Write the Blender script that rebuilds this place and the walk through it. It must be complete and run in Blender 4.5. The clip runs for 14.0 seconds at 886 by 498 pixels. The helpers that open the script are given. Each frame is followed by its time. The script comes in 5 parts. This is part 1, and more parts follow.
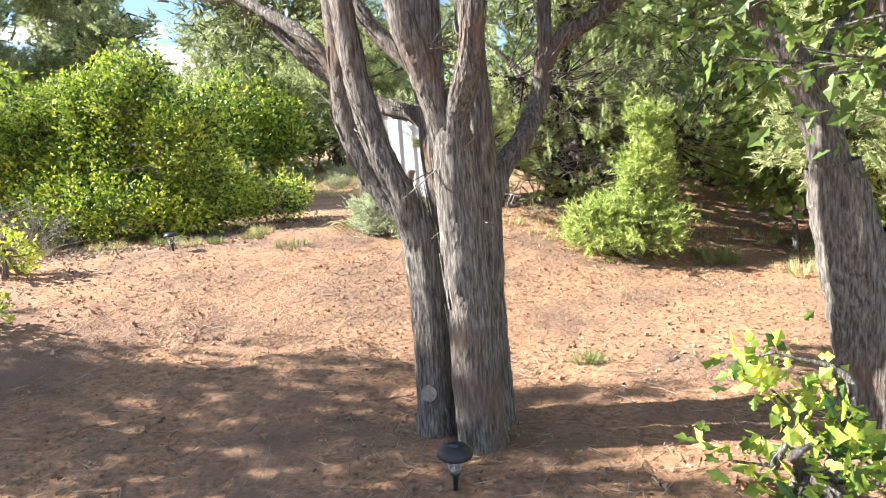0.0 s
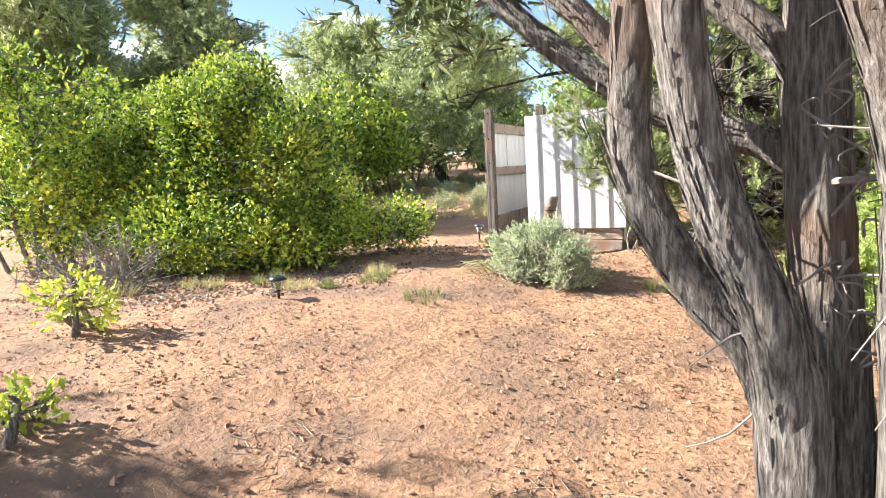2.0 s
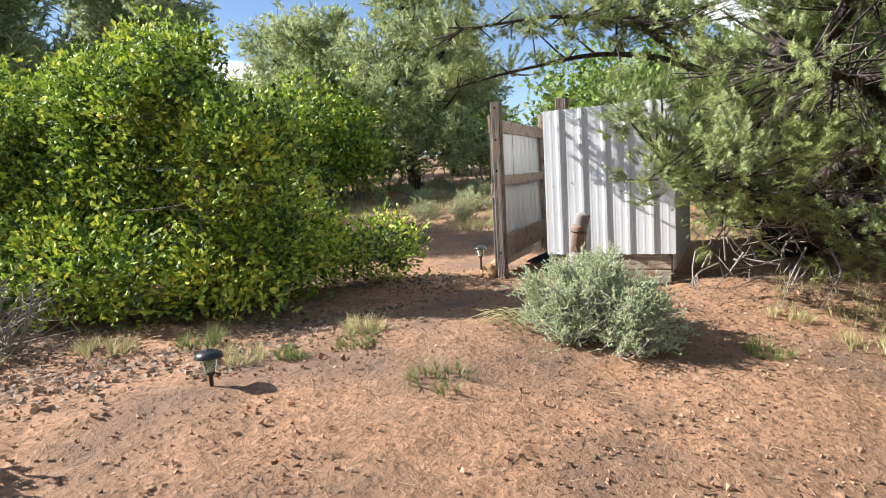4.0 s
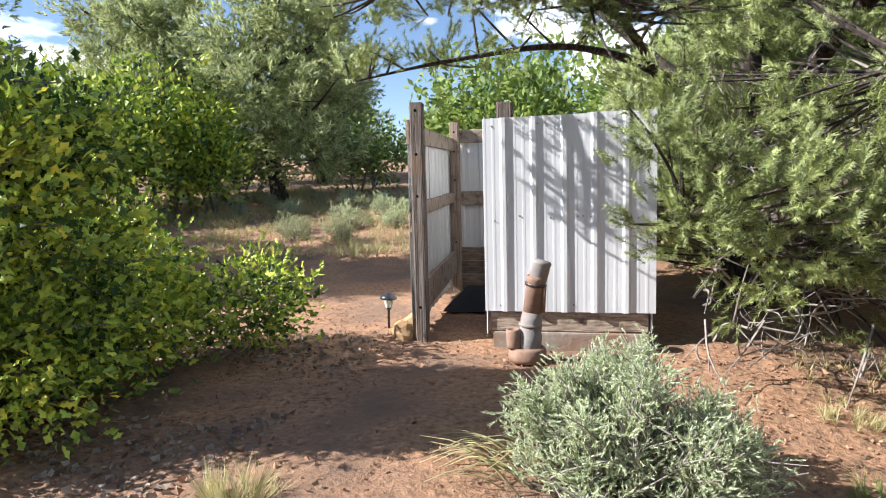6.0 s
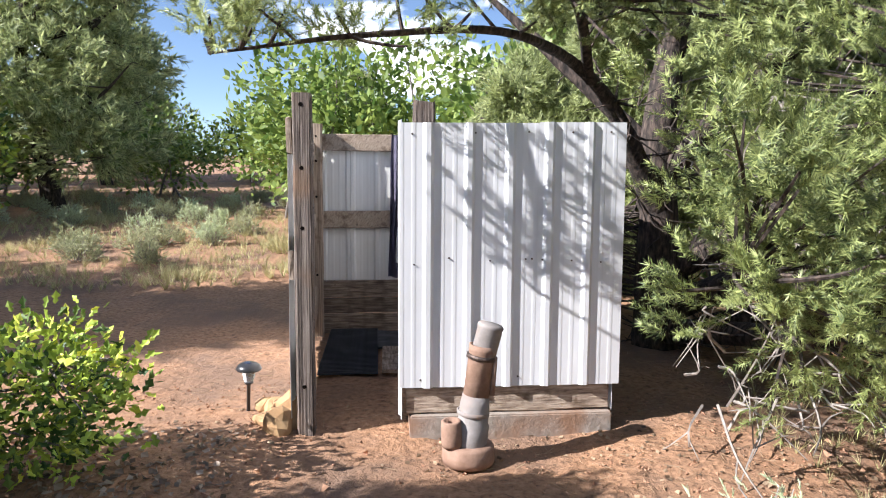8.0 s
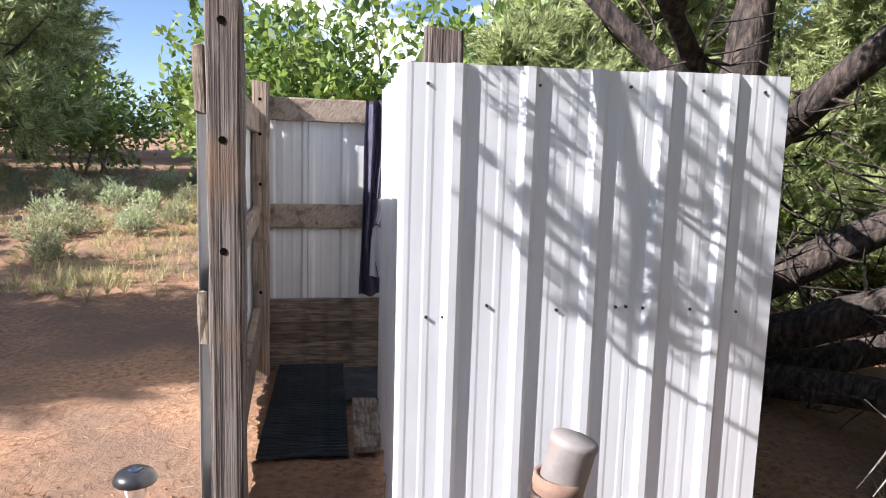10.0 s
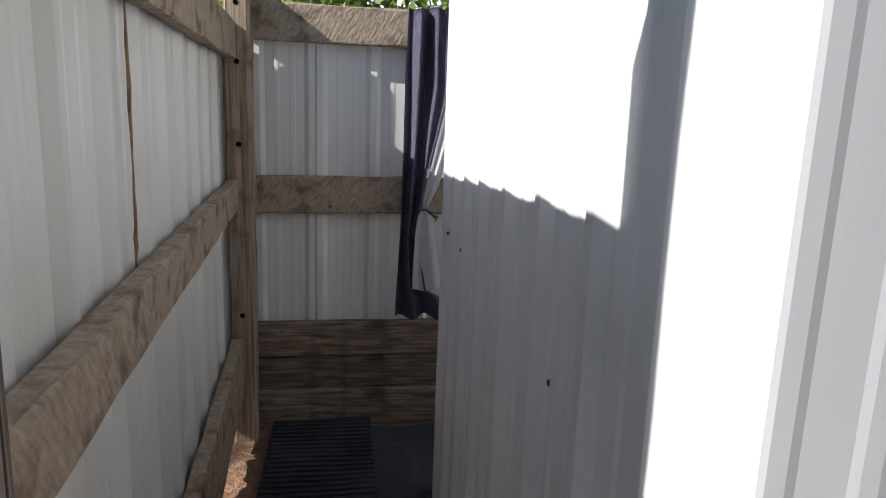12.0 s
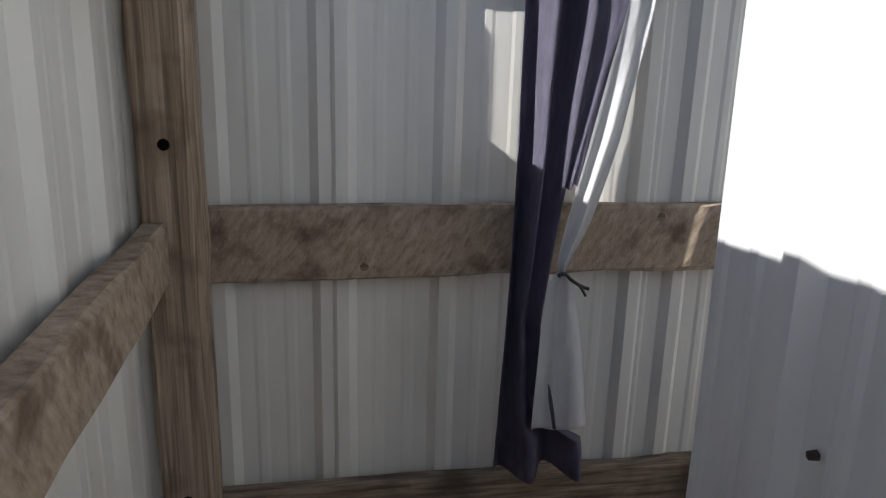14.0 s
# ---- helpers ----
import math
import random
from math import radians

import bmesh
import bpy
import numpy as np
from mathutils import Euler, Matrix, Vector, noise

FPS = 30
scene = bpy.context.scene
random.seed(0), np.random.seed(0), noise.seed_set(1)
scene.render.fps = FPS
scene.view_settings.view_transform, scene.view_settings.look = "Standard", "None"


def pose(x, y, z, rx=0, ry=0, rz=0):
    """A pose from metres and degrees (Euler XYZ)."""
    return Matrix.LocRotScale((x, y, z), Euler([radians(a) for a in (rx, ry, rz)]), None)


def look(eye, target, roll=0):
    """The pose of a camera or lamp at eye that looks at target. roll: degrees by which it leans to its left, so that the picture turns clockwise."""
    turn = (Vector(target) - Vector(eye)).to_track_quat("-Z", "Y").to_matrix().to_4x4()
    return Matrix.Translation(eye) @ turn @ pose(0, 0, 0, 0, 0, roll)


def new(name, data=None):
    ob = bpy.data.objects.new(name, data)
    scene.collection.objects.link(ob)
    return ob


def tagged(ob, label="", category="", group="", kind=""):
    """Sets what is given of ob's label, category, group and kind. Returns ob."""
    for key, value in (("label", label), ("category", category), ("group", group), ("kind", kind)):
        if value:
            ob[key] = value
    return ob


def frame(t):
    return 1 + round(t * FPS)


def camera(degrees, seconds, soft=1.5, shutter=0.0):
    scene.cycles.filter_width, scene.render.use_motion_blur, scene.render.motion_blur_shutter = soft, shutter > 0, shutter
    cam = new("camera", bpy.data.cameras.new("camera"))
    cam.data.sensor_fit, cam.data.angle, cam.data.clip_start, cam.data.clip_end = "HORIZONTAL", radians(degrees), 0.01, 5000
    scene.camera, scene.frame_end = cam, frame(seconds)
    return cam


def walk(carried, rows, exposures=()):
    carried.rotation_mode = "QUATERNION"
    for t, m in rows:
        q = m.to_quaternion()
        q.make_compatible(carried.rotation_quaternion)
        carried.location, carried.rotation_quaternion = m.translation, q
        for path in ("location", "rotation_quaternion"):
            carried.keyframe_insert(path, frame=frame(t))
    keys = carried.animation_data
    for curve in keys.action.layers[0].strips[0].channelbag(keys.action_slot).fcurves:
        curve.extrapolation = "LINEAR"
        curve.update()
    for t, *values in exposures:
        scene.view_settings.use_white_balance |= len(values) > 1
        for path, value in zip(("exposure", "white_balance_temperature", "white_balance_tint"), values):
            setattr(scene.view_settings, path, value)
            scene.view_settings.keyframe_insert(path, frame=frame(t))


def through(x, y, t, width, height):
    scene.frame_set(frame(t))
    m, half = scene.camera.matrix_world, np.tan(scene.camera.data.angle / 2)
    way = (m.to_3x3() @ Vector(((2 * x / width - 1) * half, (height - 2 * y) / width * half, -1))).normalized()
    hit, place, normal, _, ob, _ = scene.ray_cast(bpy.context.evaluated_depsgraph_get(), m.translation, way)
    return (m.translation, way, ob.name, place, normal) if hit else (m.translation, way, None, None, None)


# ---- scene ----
cam = camera(68.0, 14.0, 1.1)
PATH = [
    (0, (0.578, -0.138, 1.273), (-0.098, 1.726, 1.017), -4.2),
    (0.5, (0.263, 0.171, 1.311), (-0.484, 2.011, 1.074), -3.8),
    (1, (-0.058, 0.587, 1.38), (-0.894, 2.393, 1.17), -3.5),
    (1.3, (-0.31, 0.733, 1.426), (-1.188, 2.519, 1.219), -3.5),
    (1.5, (-0.458, 0.825, 1.449), (-1.35, 2.603, 1.24), -3.1),
    (2, (-0.686, 1.155, 1.487), (-1.598, 2.923, 1.281), -3.1),
    (2.2, (-0.771, 1.322, 1.527), (-1.695, 3.084, 1.322), -2.9),
    (4.3, (-2.026, 3.045, 1.601), (-2.805, 4.876, 1.398), -3.0),
    (4.5, (-2.122, 3.244, 1.597), (-2.874, 5.086, 1.393), -2.9),
    (5, (-2.466, 3.668, 1.648), (-3.097, 5.555, 1.443), -1.8),
    (5.5, (-2.765, 3.996, 1.747), (-3.253, 5.925, 1.547), -1.5),
    (6, (-2.969, 4.458, 1.802), (-3.371, 6.406, 1.598), -1.4),
    (6.5, (-3.251, 4.828, 1.826), (-3.471, 6.806, 1.621), -0.6),
    (7, (-3.457, 5.201, 1.896), (-3.48, 7.189, 1.686), 0.1),
    (7.5, (-3.644, 5.566, 1.959), (-3.56, 7.554, 1.756), 0.3),
    (7.7, (-3.737, 5.682, 1.936), (-3.605, 7.668, 1.74), 0.3),
    (9.8, (-3.898, 7.325, 1.953), (-3.555, 9.283, 1.731), 1.7),
    (10, (-3.894, 7.493, 1.959), (-3.558, 9.449, 1.713), 1.7),
    (10.5, (-3.943, 7.897, 1.92), (-3.631, 9.85, 1.62), 1.8),
    (11, (-3.941, 8.293, 1.968), (-3.622, 10.239, 1.635), 1.8),
    (11.5, (-3.928, 8.758, 1.957), (-3.62, 10.701, 1.594), 1.8),
    (11.7, (-3.935, 8.917, 1.949), (-3.617, 10.857, 1.583), 2.6),
    (12, (-3.934, 9.161, 1.936), (-3.633, 11.101, 1.555), 2.1),
    (12.5, (-3.961, 9.541, 1.959), (-3.668, 11.481, 1.572), 1.8),
    (13, (-3.994, 9.908, 1.954), (-3.686, 11.843, 1.552), 1.7),
    (13.5, (-4.052, 10.295, 1.912), (-3.741, 12.225, 1.49), 1.5),
    (14, (-4.06, 10.679, 1.919), (-3.724, 12.595, 1.459), 1.6),
]
EXPOSURES = [(0.0, 2.2, 6300, 10), (2.2, 2.1, 6300, 10), (4.3, 1.4, 6150, 11), (7.5, 1.5, 6000, 14), (10.0, 1.5, 5950, 16), (11.0, 1.2, 6000, 14), (12.0, 0.85, 6100, 11), (12.5, 0.66, 6200, 10), (13.0, 0.66, 6200, 10), (14.0, 0.96, 6200, 10)]
walk(cam, [(t, look(eye, target, roll)) for t, eye, target, roll in PATH], EXPOSURES)


# ---- world and sun ----
SUN_WAY = Vector((1.39, 0.42, -1.0)).normalized()
SUN_UP = math.asin(-SUN_WAY.z)
SUN_TURN = math.atan2(-SUN_WAY.x, -SUN_WAY.y)
world = bpy.data.worlds.new("sky")
scene.world = world
world.use_nodes = True
wn, wl = world.node_tree.nodes, world.node_tree.links
wn.clear()
sky = wn.new("ShaderNodeTexSky")
sky.sky_type, sky.sun_disc = "NISHITA", False
sky.sun_elevation, sky.sun_rotation = SUN_UP, SUN_TURN
sky.altitude, sky.dust_density = 1900.0, 0.6
wc = wn.new("ShaderNodeTexCoord")
wm = wn.new("ShaderNodeMapping")
wm.inputs["Scale"].default_value = (2.2, 2.2, 6.5)
wnoise = wn.new("ShaderNodeTexNoise")
wnoise.inputs["Scale"].default_value, wnoise.inputs["Detail"].default_value = 2.1, 8.0
wramp = wn.new("ShaderNodeValToRGB")
wramp.color_ramp.elements[0].position, wramp.color_ramp.elements[1].position = 0.57, 0.67
wmix = wn.new("ShaderNodeMixRGB")
wmix.inputs["Color2"].default_value = (14.0, 14.1, 14.6, 1)
wbg = wn.new("ShaderNodeBackground")
wbg.inputs["Strength"].default_value = 0.065
wout = wn.new("ShaderNodeOutputWorld")
wl.new(wc.outputs["Generated"], wm.inputs["Vector"])
wl.new(wm.outputs["Vector"], wnoise.inputs["Vector"])
wl.new(wnoise.outputs["Fac"], wramp.inputs["Fac"])
wl.new(wramp.outputs["Color"], wmix.inputs["Fac"])
wl.new(sky.outputs["Color"], wmix.inputs["Color1"])
wl.new(wmix.outputs["Color"], wbg.inputs["Color"])
wl.new(wbg.outputs["Background"], wout.inputs["Surface"])
sun = new("sun", bpy.data.lights.new("sun", "SUN"))
sun.data.energy, sun.data.angle, sun.data.color = 4.3, radians(0.5), (1.0, 0.955, 0.88)
sun.matrix_world = look((-20, -5, 20), Vector((-20, -5, 20)) + SUN_WAY)


# ---- materials ----
def nodes_of(name):
    m = bpy.data.materials.new(name)
    m.use_nodes = True
    t = m.node_tree
    return m, t, t.nodes, t.links, t.nodes["Principled BSDF"]


def ramp(n, stops):
    r = n.new("ShaderNodeValToRGB")
    e = r.color_ramp.elements
    while len(e) < len(stops):
        e.new(0.5)
    for el, (p, c) in zip(e, stops):
        el.position, el.color = p, (*c, 1)
    return r


def grain_mat(name, stops, scale, stretch=(1, 1, 1), rough=0.85, bump=0.4, dist=0.01, metal=0.0, second=None, detail=8.0, space="Object", per_piece=0.0, turn=0.0):
    """Two scales of noise in colour, the finer one in relief too."""
    m, t, n, l, b = nodes_of(name)
    tc = n.new("ShaderNodeTexCoord")
    mp = n.new("ShaderNodeMapping")
    mp.inputs["Scale"].default_value = stretch
    if turn:
        mp.vector_type = "TEXTURE"
        mp.inputs["Scale"].default_value, mp.inputs["Rotation"].default_value = [1 / k for k in stretch], (0, radians(turn), 0)
    l.new(tc.outputs[space], mp.inputs["Vector"])
    na = n.new("ShaderNodeTexNoise")
    na.inputs["Scale"].default_value, na.inputs["Detail"].default_value, na.inputs["Roughness"].default_value = scale, detail, 0.62
    l.new(mp.outputs["Vector"], na.inputs["Vector"])
    r = ramp(n, stops)
    l.new(na.outputs["Fac"], r.inputs["Fac"])
    col = r.outputs["Color"]
    if second:
        colour, sc, lo, hi = second
        nb = n.new("ShaderNodeTexNoise")
        nb.inputs["Scale"].default_value, nb.inputs["Detail"].default_value = sc, 5.0
        l.new(tc.outputs[space], nb.inputs["Vector"])
        rb = ramp(n, [(lo, (0, 0, 0)), (hi, (1, 1, 1))])
        l.new(nb.outputs["Fac"], rb.inputs["Fac"])
        mx = n.new("ShaderNodeMixRGB")
        mx.inputs["Color2"].default_value = (*colour, 1)
        l.new(rb.outputs["Color"], mx.inputs["Fac"])
        l.new(col, mx.inputs["Color1"])
        col = mx.outputs["Color"]
    if per_piece:
        oi = n.new("ShaderNodeObjectInfo")
        mr = n.new("ShaderNodeMapRange")
        mr.inputs["To Min"].default_value, mr.inputs["To Max"].default_value = 1 - per_piece, 1 + per_piece
        l.new(oi.outputs["Random"], mr.inputs["Value"])
        hs = n.new("ShaderNodeHueSaturation")
        l.new(mr.outputs["Result"], hs.inputs["Value"])
        l.new(col, hs.inputs["Color"])
        col = hs.outputs["Color"]
    l.new(col, b.inputs["Base Color"])
    bp = n.new("ShaderNodeBump")
    bp.inputs["Strength"].default_value, bp.inputs["Distance"].default_value = bump, dist
    l.new(na.outputs["Fac"], bp.inputs["Height"])
    l.new(bp.outputs["Normal"], b.inputs["Normal"])
    b.inputs["Roughness"].default_value, b.inputs["Metallic"].default_value = rough, metal
    return m


def leaf_mat(name, dark, light, through=0.35, rough=0.55, warm=None):
    """Leaves: colour by leaf and by larger patches, with light passing through."""
    m, t, n, l, b = nodes_of(name)
    g = n.new("ShaderNodeNewGeometry")
    tc = n.new("ShaderNodeTexCoord")
    nz = n.new("ShaderNodeTexNoise")
    nz.inputs["Scale"].default_value = 1.7
    l.new(tc.outputs["Object"], nz.inputs["Vector"])
    ad = n.new("ShaderNodeMath")
    ad.operation = "MULTIPLY_ADD"
    ad.inputs[1].default_value, ad.inputs[2].default_value = 1.2, -0.6
    l.new(nz.outputs["Fac"], ad.inputs[0])
    sm = n.new("ShaderNodeMath")
    sm.operation = "ADD"
    l.new(ad.outputs[0], sm.inputs[0])
    l.new(g.outputs["Random Per Island"], sm.inputs[1])
    stops = [(0.05, dark), (0.95, light)]
    if warm:
        stops = [(0.05, dark), (0.8, light), (0.97, warm)]
    r = ramp(n, stops)
    l.new(sm.outputs[0], r.inputs["Fac"])
    l.new(r.outputs["Color"], b.inputs["Base Color"])
    b.inputs["Roughness"].default_value = rough
    tr = n.new("ShaderNodeBsdfTranslucent")
    l.new(r.outputs["Color"], tr.inputs["Color"])
    mx = n.new("ShaderNodeMixShader")
    mx.inputs["Fac"].default_value = through
    l.new(b.outputs["BSDF"], mx.inputs[1])
    l.new(tr.outputs["BSDF"], mx.inputs[2])
    l.new(mx.outputs["Shader"], n["Material Output"].inputs["Surface"])
    return m


M_DIRT = grain_mat("red_dirt", [(0.30, (0.12, 0.064, 0.036)), (0.44, (0.31, 0.168, 0.088)), (0.57, (0.40, 0.222, 0.122)), (0.74, (0.53, 0.32, 0.195))], 24.0, rough=0.95, bump=0.9, dist=0.03,
                   second=((0.21, 0.128, 0.082), 1.3, 0.44, 0.66), detail=15.0)
M_CLOD = grain_mat("dirt_clod", [(0.3, (0.34, 0.185, 0.11)), (0.7, (0.48, 0.275, 0.17))], 9.0, rough=0.95)
M_LITTER = leaf_mat("dry_litter", (0.12, 0.08, 0.05), (0.40, 0.29, 0.18), 0.1, 0.8)
M_BARK = grain_mat("juniper_bark", [(0.36, (0.085, 0.071, 0.06)), (0.5, (0.225, 0.195, 0.168)), (0.64, (0.42, 0.375, 0.33))], 80.0, (1, 1, 0.14), 0.95, 1.0, 0.04,
                   second=((0.24, 0.15, 0.10), 2.4, 0.56, 0.75))
# Pinyon bark taken near black: shade under the crown is put into it.
M_BARK_DARK = grain_mat("pinyon_bark", [(0.36, (0.014, 0.011, 0.009)), (0.5, (0.05, 0.037, 0.03)), (0.66, (0.13, 0.095, 0.075))], 30.0, (1, 1, 0.3), 0.95, 1.0, 0.02)
M_TWIG = grain_mat("dead_twig", [(0.3, (0.16, 0.135, 0.115)), (0.7, (0.36, 0.32, 0.28))], 30.0, rough=0.9)
M_OAK = leaf_mat("oak_leaf_lime", (0.035, 0.085, 0.014), (0.50, 0.63, 0.08), 0.19, 0.6, (0.74, 0.74, 0.09))
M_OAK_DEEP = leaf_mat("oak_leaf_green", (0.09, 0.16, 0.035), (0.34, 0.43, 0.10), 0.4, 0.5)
# Darker copy of the oak green, with the near tree's shade in its colour.
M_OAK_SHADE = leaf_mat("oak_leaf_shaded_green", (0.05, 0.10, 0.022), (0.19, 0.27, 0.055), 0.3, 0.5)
M_PINE = leaf_mat("pinyon_needle", (0.10, 0.14, 0.045), (0.46, 0.51, 0.18), 0.2, 0.5)
M_PINE_DARK = leaf_mat("pinyon_needle_dark", (0.18, 0.22, 0.09), (0.60, 0.64, 0.30), 0.45, 0.6)
M_JUNIPER = leaf_mat("juniper_scale", (0.08, 0.115, 0.045), (0.28, 0.32, 0.13), 0.3, 0.6)
M_SAGE = leaf_mat("sage_leaf", (0.38, 0.43, 0.25), (0.72, 0.77, 0.51), 0.3, 0.7)
M_SAGE_FAR = leaf_mat("sage_leaf_dry", (0.28, 0.30, 0.17), (0.60, 0.60, 0.36), 0.3, 0.7)
M_GRASS = leaf_mat("dry_grass", (0.34, 0.30, 0.13), (0.64, 0.58, 0.30), 0.3, 0.7)
M_GREEN_GRASS = leaf_mat("green_tuft", (0.10, 0.14, 0.04), (0.33, 0.36, 0.12), 0.25, 0.6)
M_WOOD = grain_mat("weathered_wood", [(0.34, (0.13, 0.092, 0.066)), (0.46, (0.29, 0.22, 0.165)), (0.56, (0.40, 0.32, 0.245)), (0.7, (0.52, 0.43, 0.345))], 7.0, (1.1, 6, 9), 0.9, 0.8, 0.008,
                   second=((0.15, 0.105, 0.07), 14.0, 0.54, 0.72), per_piece=0.18, detail=12.0)
M_POST = grain_mat("grey_post_wood", [(0.41, (0.02, 0.014, 0.011)), (0.49, (0.14, 0.105, 0.086)), (0.62, (0.34, 0.285, 0.245))], 8.0, (0.07, 27, 27), 0.9, 1.0, 0.014,
                    second=((0.24, 0.15, 0.095), 3.0, 0.55, 0.75), per_piece=0.1)
M_SAWN = grain_mat("rough_sawn_wood", [(0.30, (0.19, 0.14, 0.10)), (0.45, (0.315, 0.24, 0.175)), (0.55, (0.37, 0.29, 0.215)), (0.72, (0.46, 0.37, 0.285))], 11.0, (6.0, 4, 2.4), 0.9, 0.9, 0.008,
                   second=((0.15, 0.10, 0.066), 13.0, 0.54, 0.70), detail=14.0, turn=33.0)
# Dark brown wood; for the low boards, shade is put into the colour.
M_KNOT_SHADE = grain_mat("knot_and_shaded_board_wood", [(0.34, (0.07, 0.05, 0.036)), (0.48, (0.165, 0.122, 0.088)), (0.68, (0.30, 0.235, 0.175))], 8.0, (0.7, 7, 10), 0.9, 0.7, 0.008,
                   second=((0.06, 0.043, 0.03), 7.0, 0.5, 0.75), per_piece=0.2, detail=12.0)
M_POST_BROWN = grain_mat("brown_post_wood", [(0.36, (0.16, 0.115, 0.08)), (0.5, (0.32, 0.24, 0.172)), (0.66, (0.47, 0.37, 0.28))], 8.0, (0.2, 10, 10), 0.9, 0.7, 0.008,
                          second=((0.14, 0.09, 0.055), 8.0, 0.55, 0.75))
M_RUST = grain_mat("rust_edge", [(0.35, (0.16, 0.09, 0.05)), (0.65, (0.34, 0.22, 0.13))], 40.0, rough=0.9)
M_SHRUB = leaf_mat("bright_shrub_leaf", (0.24, 0.32, 0.08), (0.58, 0.66, 0.2), 0.35, 0.55)
M_LIME = leaf_mat("yellow_lime_leaf", (0.28, 0.36, 0.05), (0.66, 0.68, 0.10), 0.35, 0.55)
M_DEAD_LEAF = leaf_mat("dead_oak_leaf", (0.15, 0.11, 0.08), (0.42, 0.33, 0.25), 0.15, 0.8)
M_METAL = grain_mat("white_painted_sheet", [(0.3, (0.62, 0.625, 0.635)), (0.7, (0.72, 0.725, 0.735))], 3.0, (3, 3, 0.5), 0.38, 0.05, 0.002,
                    second=((0.54, 0.525, 0.50), 1.8, 0.55, 0.85))
# Off-white inside sheet; warm bounced light is put into its cream tone.
M_METAL_BOUNCE = grain_mat("bounce_tinted_sheet", [(0.3, (0.63, 0.615, 0.575)), (0.7, (0.73, 0.715, 0.675))], 3.0, (3, 3, 0.5), 0.42, 0.05, 0.002,
                          second=((0.55, 0.52, 0.46), 1.8, 0.52, 0.85))
# Near black painted for the shade inside bolt holes and sheet laps.
M_HOLE = grain_mat("hole_and_gap_shade", [(0.4, (0.006, 0.005, 0.004)), (0.6, (0.01, 0.008, 0.007))], 30.0)
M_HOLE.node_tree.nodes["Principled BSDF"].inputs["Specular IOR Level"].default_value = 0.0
M_SCREW = grain_mat("rusty_screw", [(0.4, (0.06, 0.045, 0.04)), (0.6, (0.14, 0.10, 0.08))], 60.0, rough=0.5, metal=0.6)
M_BLOCK = grain_mat("concrete_block", [(0.3, (0.24, 0.20, 0.165)), (0.7, (0.38, 0.33, 0.28))], 25.0, rough=0.95, bump=0.6, second=((0.27, 0.16, 0.10), 4.0, 0.45, 0.7))
M_PIPE = grain_mat("grey_pipe", [(0.3, (0.20, 0.175, 0.16)), (0.7, (0.32, 0.29, 0.27))], 12.0, rough=0.75, bump=0.2, second=((0.22, 0.13, 0.085), 6.0, 0.5, 0.75))
M_CLAY = grain_mat("rusty_sleeve", [(0.3, (0.20, 0.115, 0.075)), (0.7, (0.33, 0.21, 0.15))], 14.0, rough=0.85, bump=0.4)
M_MAT = grain_mat("black_rubber", [(0.3, (0.018, 0.02, 0.024)), (0.7, (0.045, 0.048, 0.055))], 20.0, rough=0.7, bump=0.3)
M_CLOTH_DARK = grain_mat("charcoal_cloth", [(0.3, (0.135, 0.125, 0.175)), (0.7, (0.20, 0.185, 0.26))], 60.0, (1, 1, 0.3), 0.85, 0.2, 0.002)
M_CLOTH_WHITE = grain_mat("pale_lining", [(0.3, (0.68, 0.68, 0.70)), (0.7, (0.78, 0.78, 0.80))], 60.0, (1, 1, 0.3), 0.85, 0.2, 0.002)
M_BLACK = grain_mat("black_plastic", [(0.3, (0.018, 0.018, 0.02)), (0.7, (0.03, 0.03, 0.033))], 20.0, rough=0.35, bump=0.05)
M_CELL = grain_mat("solar_cell", [(0.4, (0.02, 0.03, 0.06)), (0.6, (0.05, 0.065, 0.11))], 30.0, rough=0.15, bump=0.0)
M_ROCK = grain_mat("ochre_rock", [(0.3, (0.34, 0.19, 0.085)), (0.7, (0.50, 0.33, 0.17))], 9.0, rough=0.9, bump=0.6)
M_LENS, _t, _n, _l, _b = nodes_of("clear_plastic")
_b.inputs["Base Color"].default_value = (0.85, 0.87, 0.88, 1)
_b.inputs["Roughness"].default_value, _b.inputs["Transmission Weight"].default_value, _b.inputs["IOR"].default_value = 0.15, 0.9, 1.45


# ---- mesh tools ----
class Acc:
    """Gathers triangles from arrays and makes one mesh of them."""

    def __init__(self):
        self.v, self.f, self.n = [], [], 0

    def add(self, v, f):
        v, f = np.asarray(v, dtype=np.float32).reshape(-1, 3), np.asarray(f, dtype=np.int32).reshape(-1, 3)
        self.v.append(v), self.f.append(f + self.n)
        self.n += len(v)

    def mesh(self, name, mat, smooth=False):
        me = bpy.data.meshes.new(name)
        v, f = np.concatenate(self.v), np.concatenate(self.f)
        me.vertices.add(len(v))
        me.vertices.foreach_set("co", v.ravel())
        me.loops.add(f.size)
        me.loops.foreach_set("vertex_index", f.ravel())
        me.polygons.add(len(f))
        me.polygons.foreach_set("loop_start", np.arange(len(f), dtype=np.int32) * 3)
        me.polygons.foreach_set("use_smooth", np.full(len(f), smooth))
        me.materials.append(mat)
        me.update(calc_edges=True)
        me.validate()
        return me


def child(name, me, parent, label=""):
    ob = new(name, me)
    ob.parent = parent
    return tagged(ob, label)


def stuff_child(name, me, parent, label=""):
    return tagged(child(name, me, parent, label), kind="stuff")


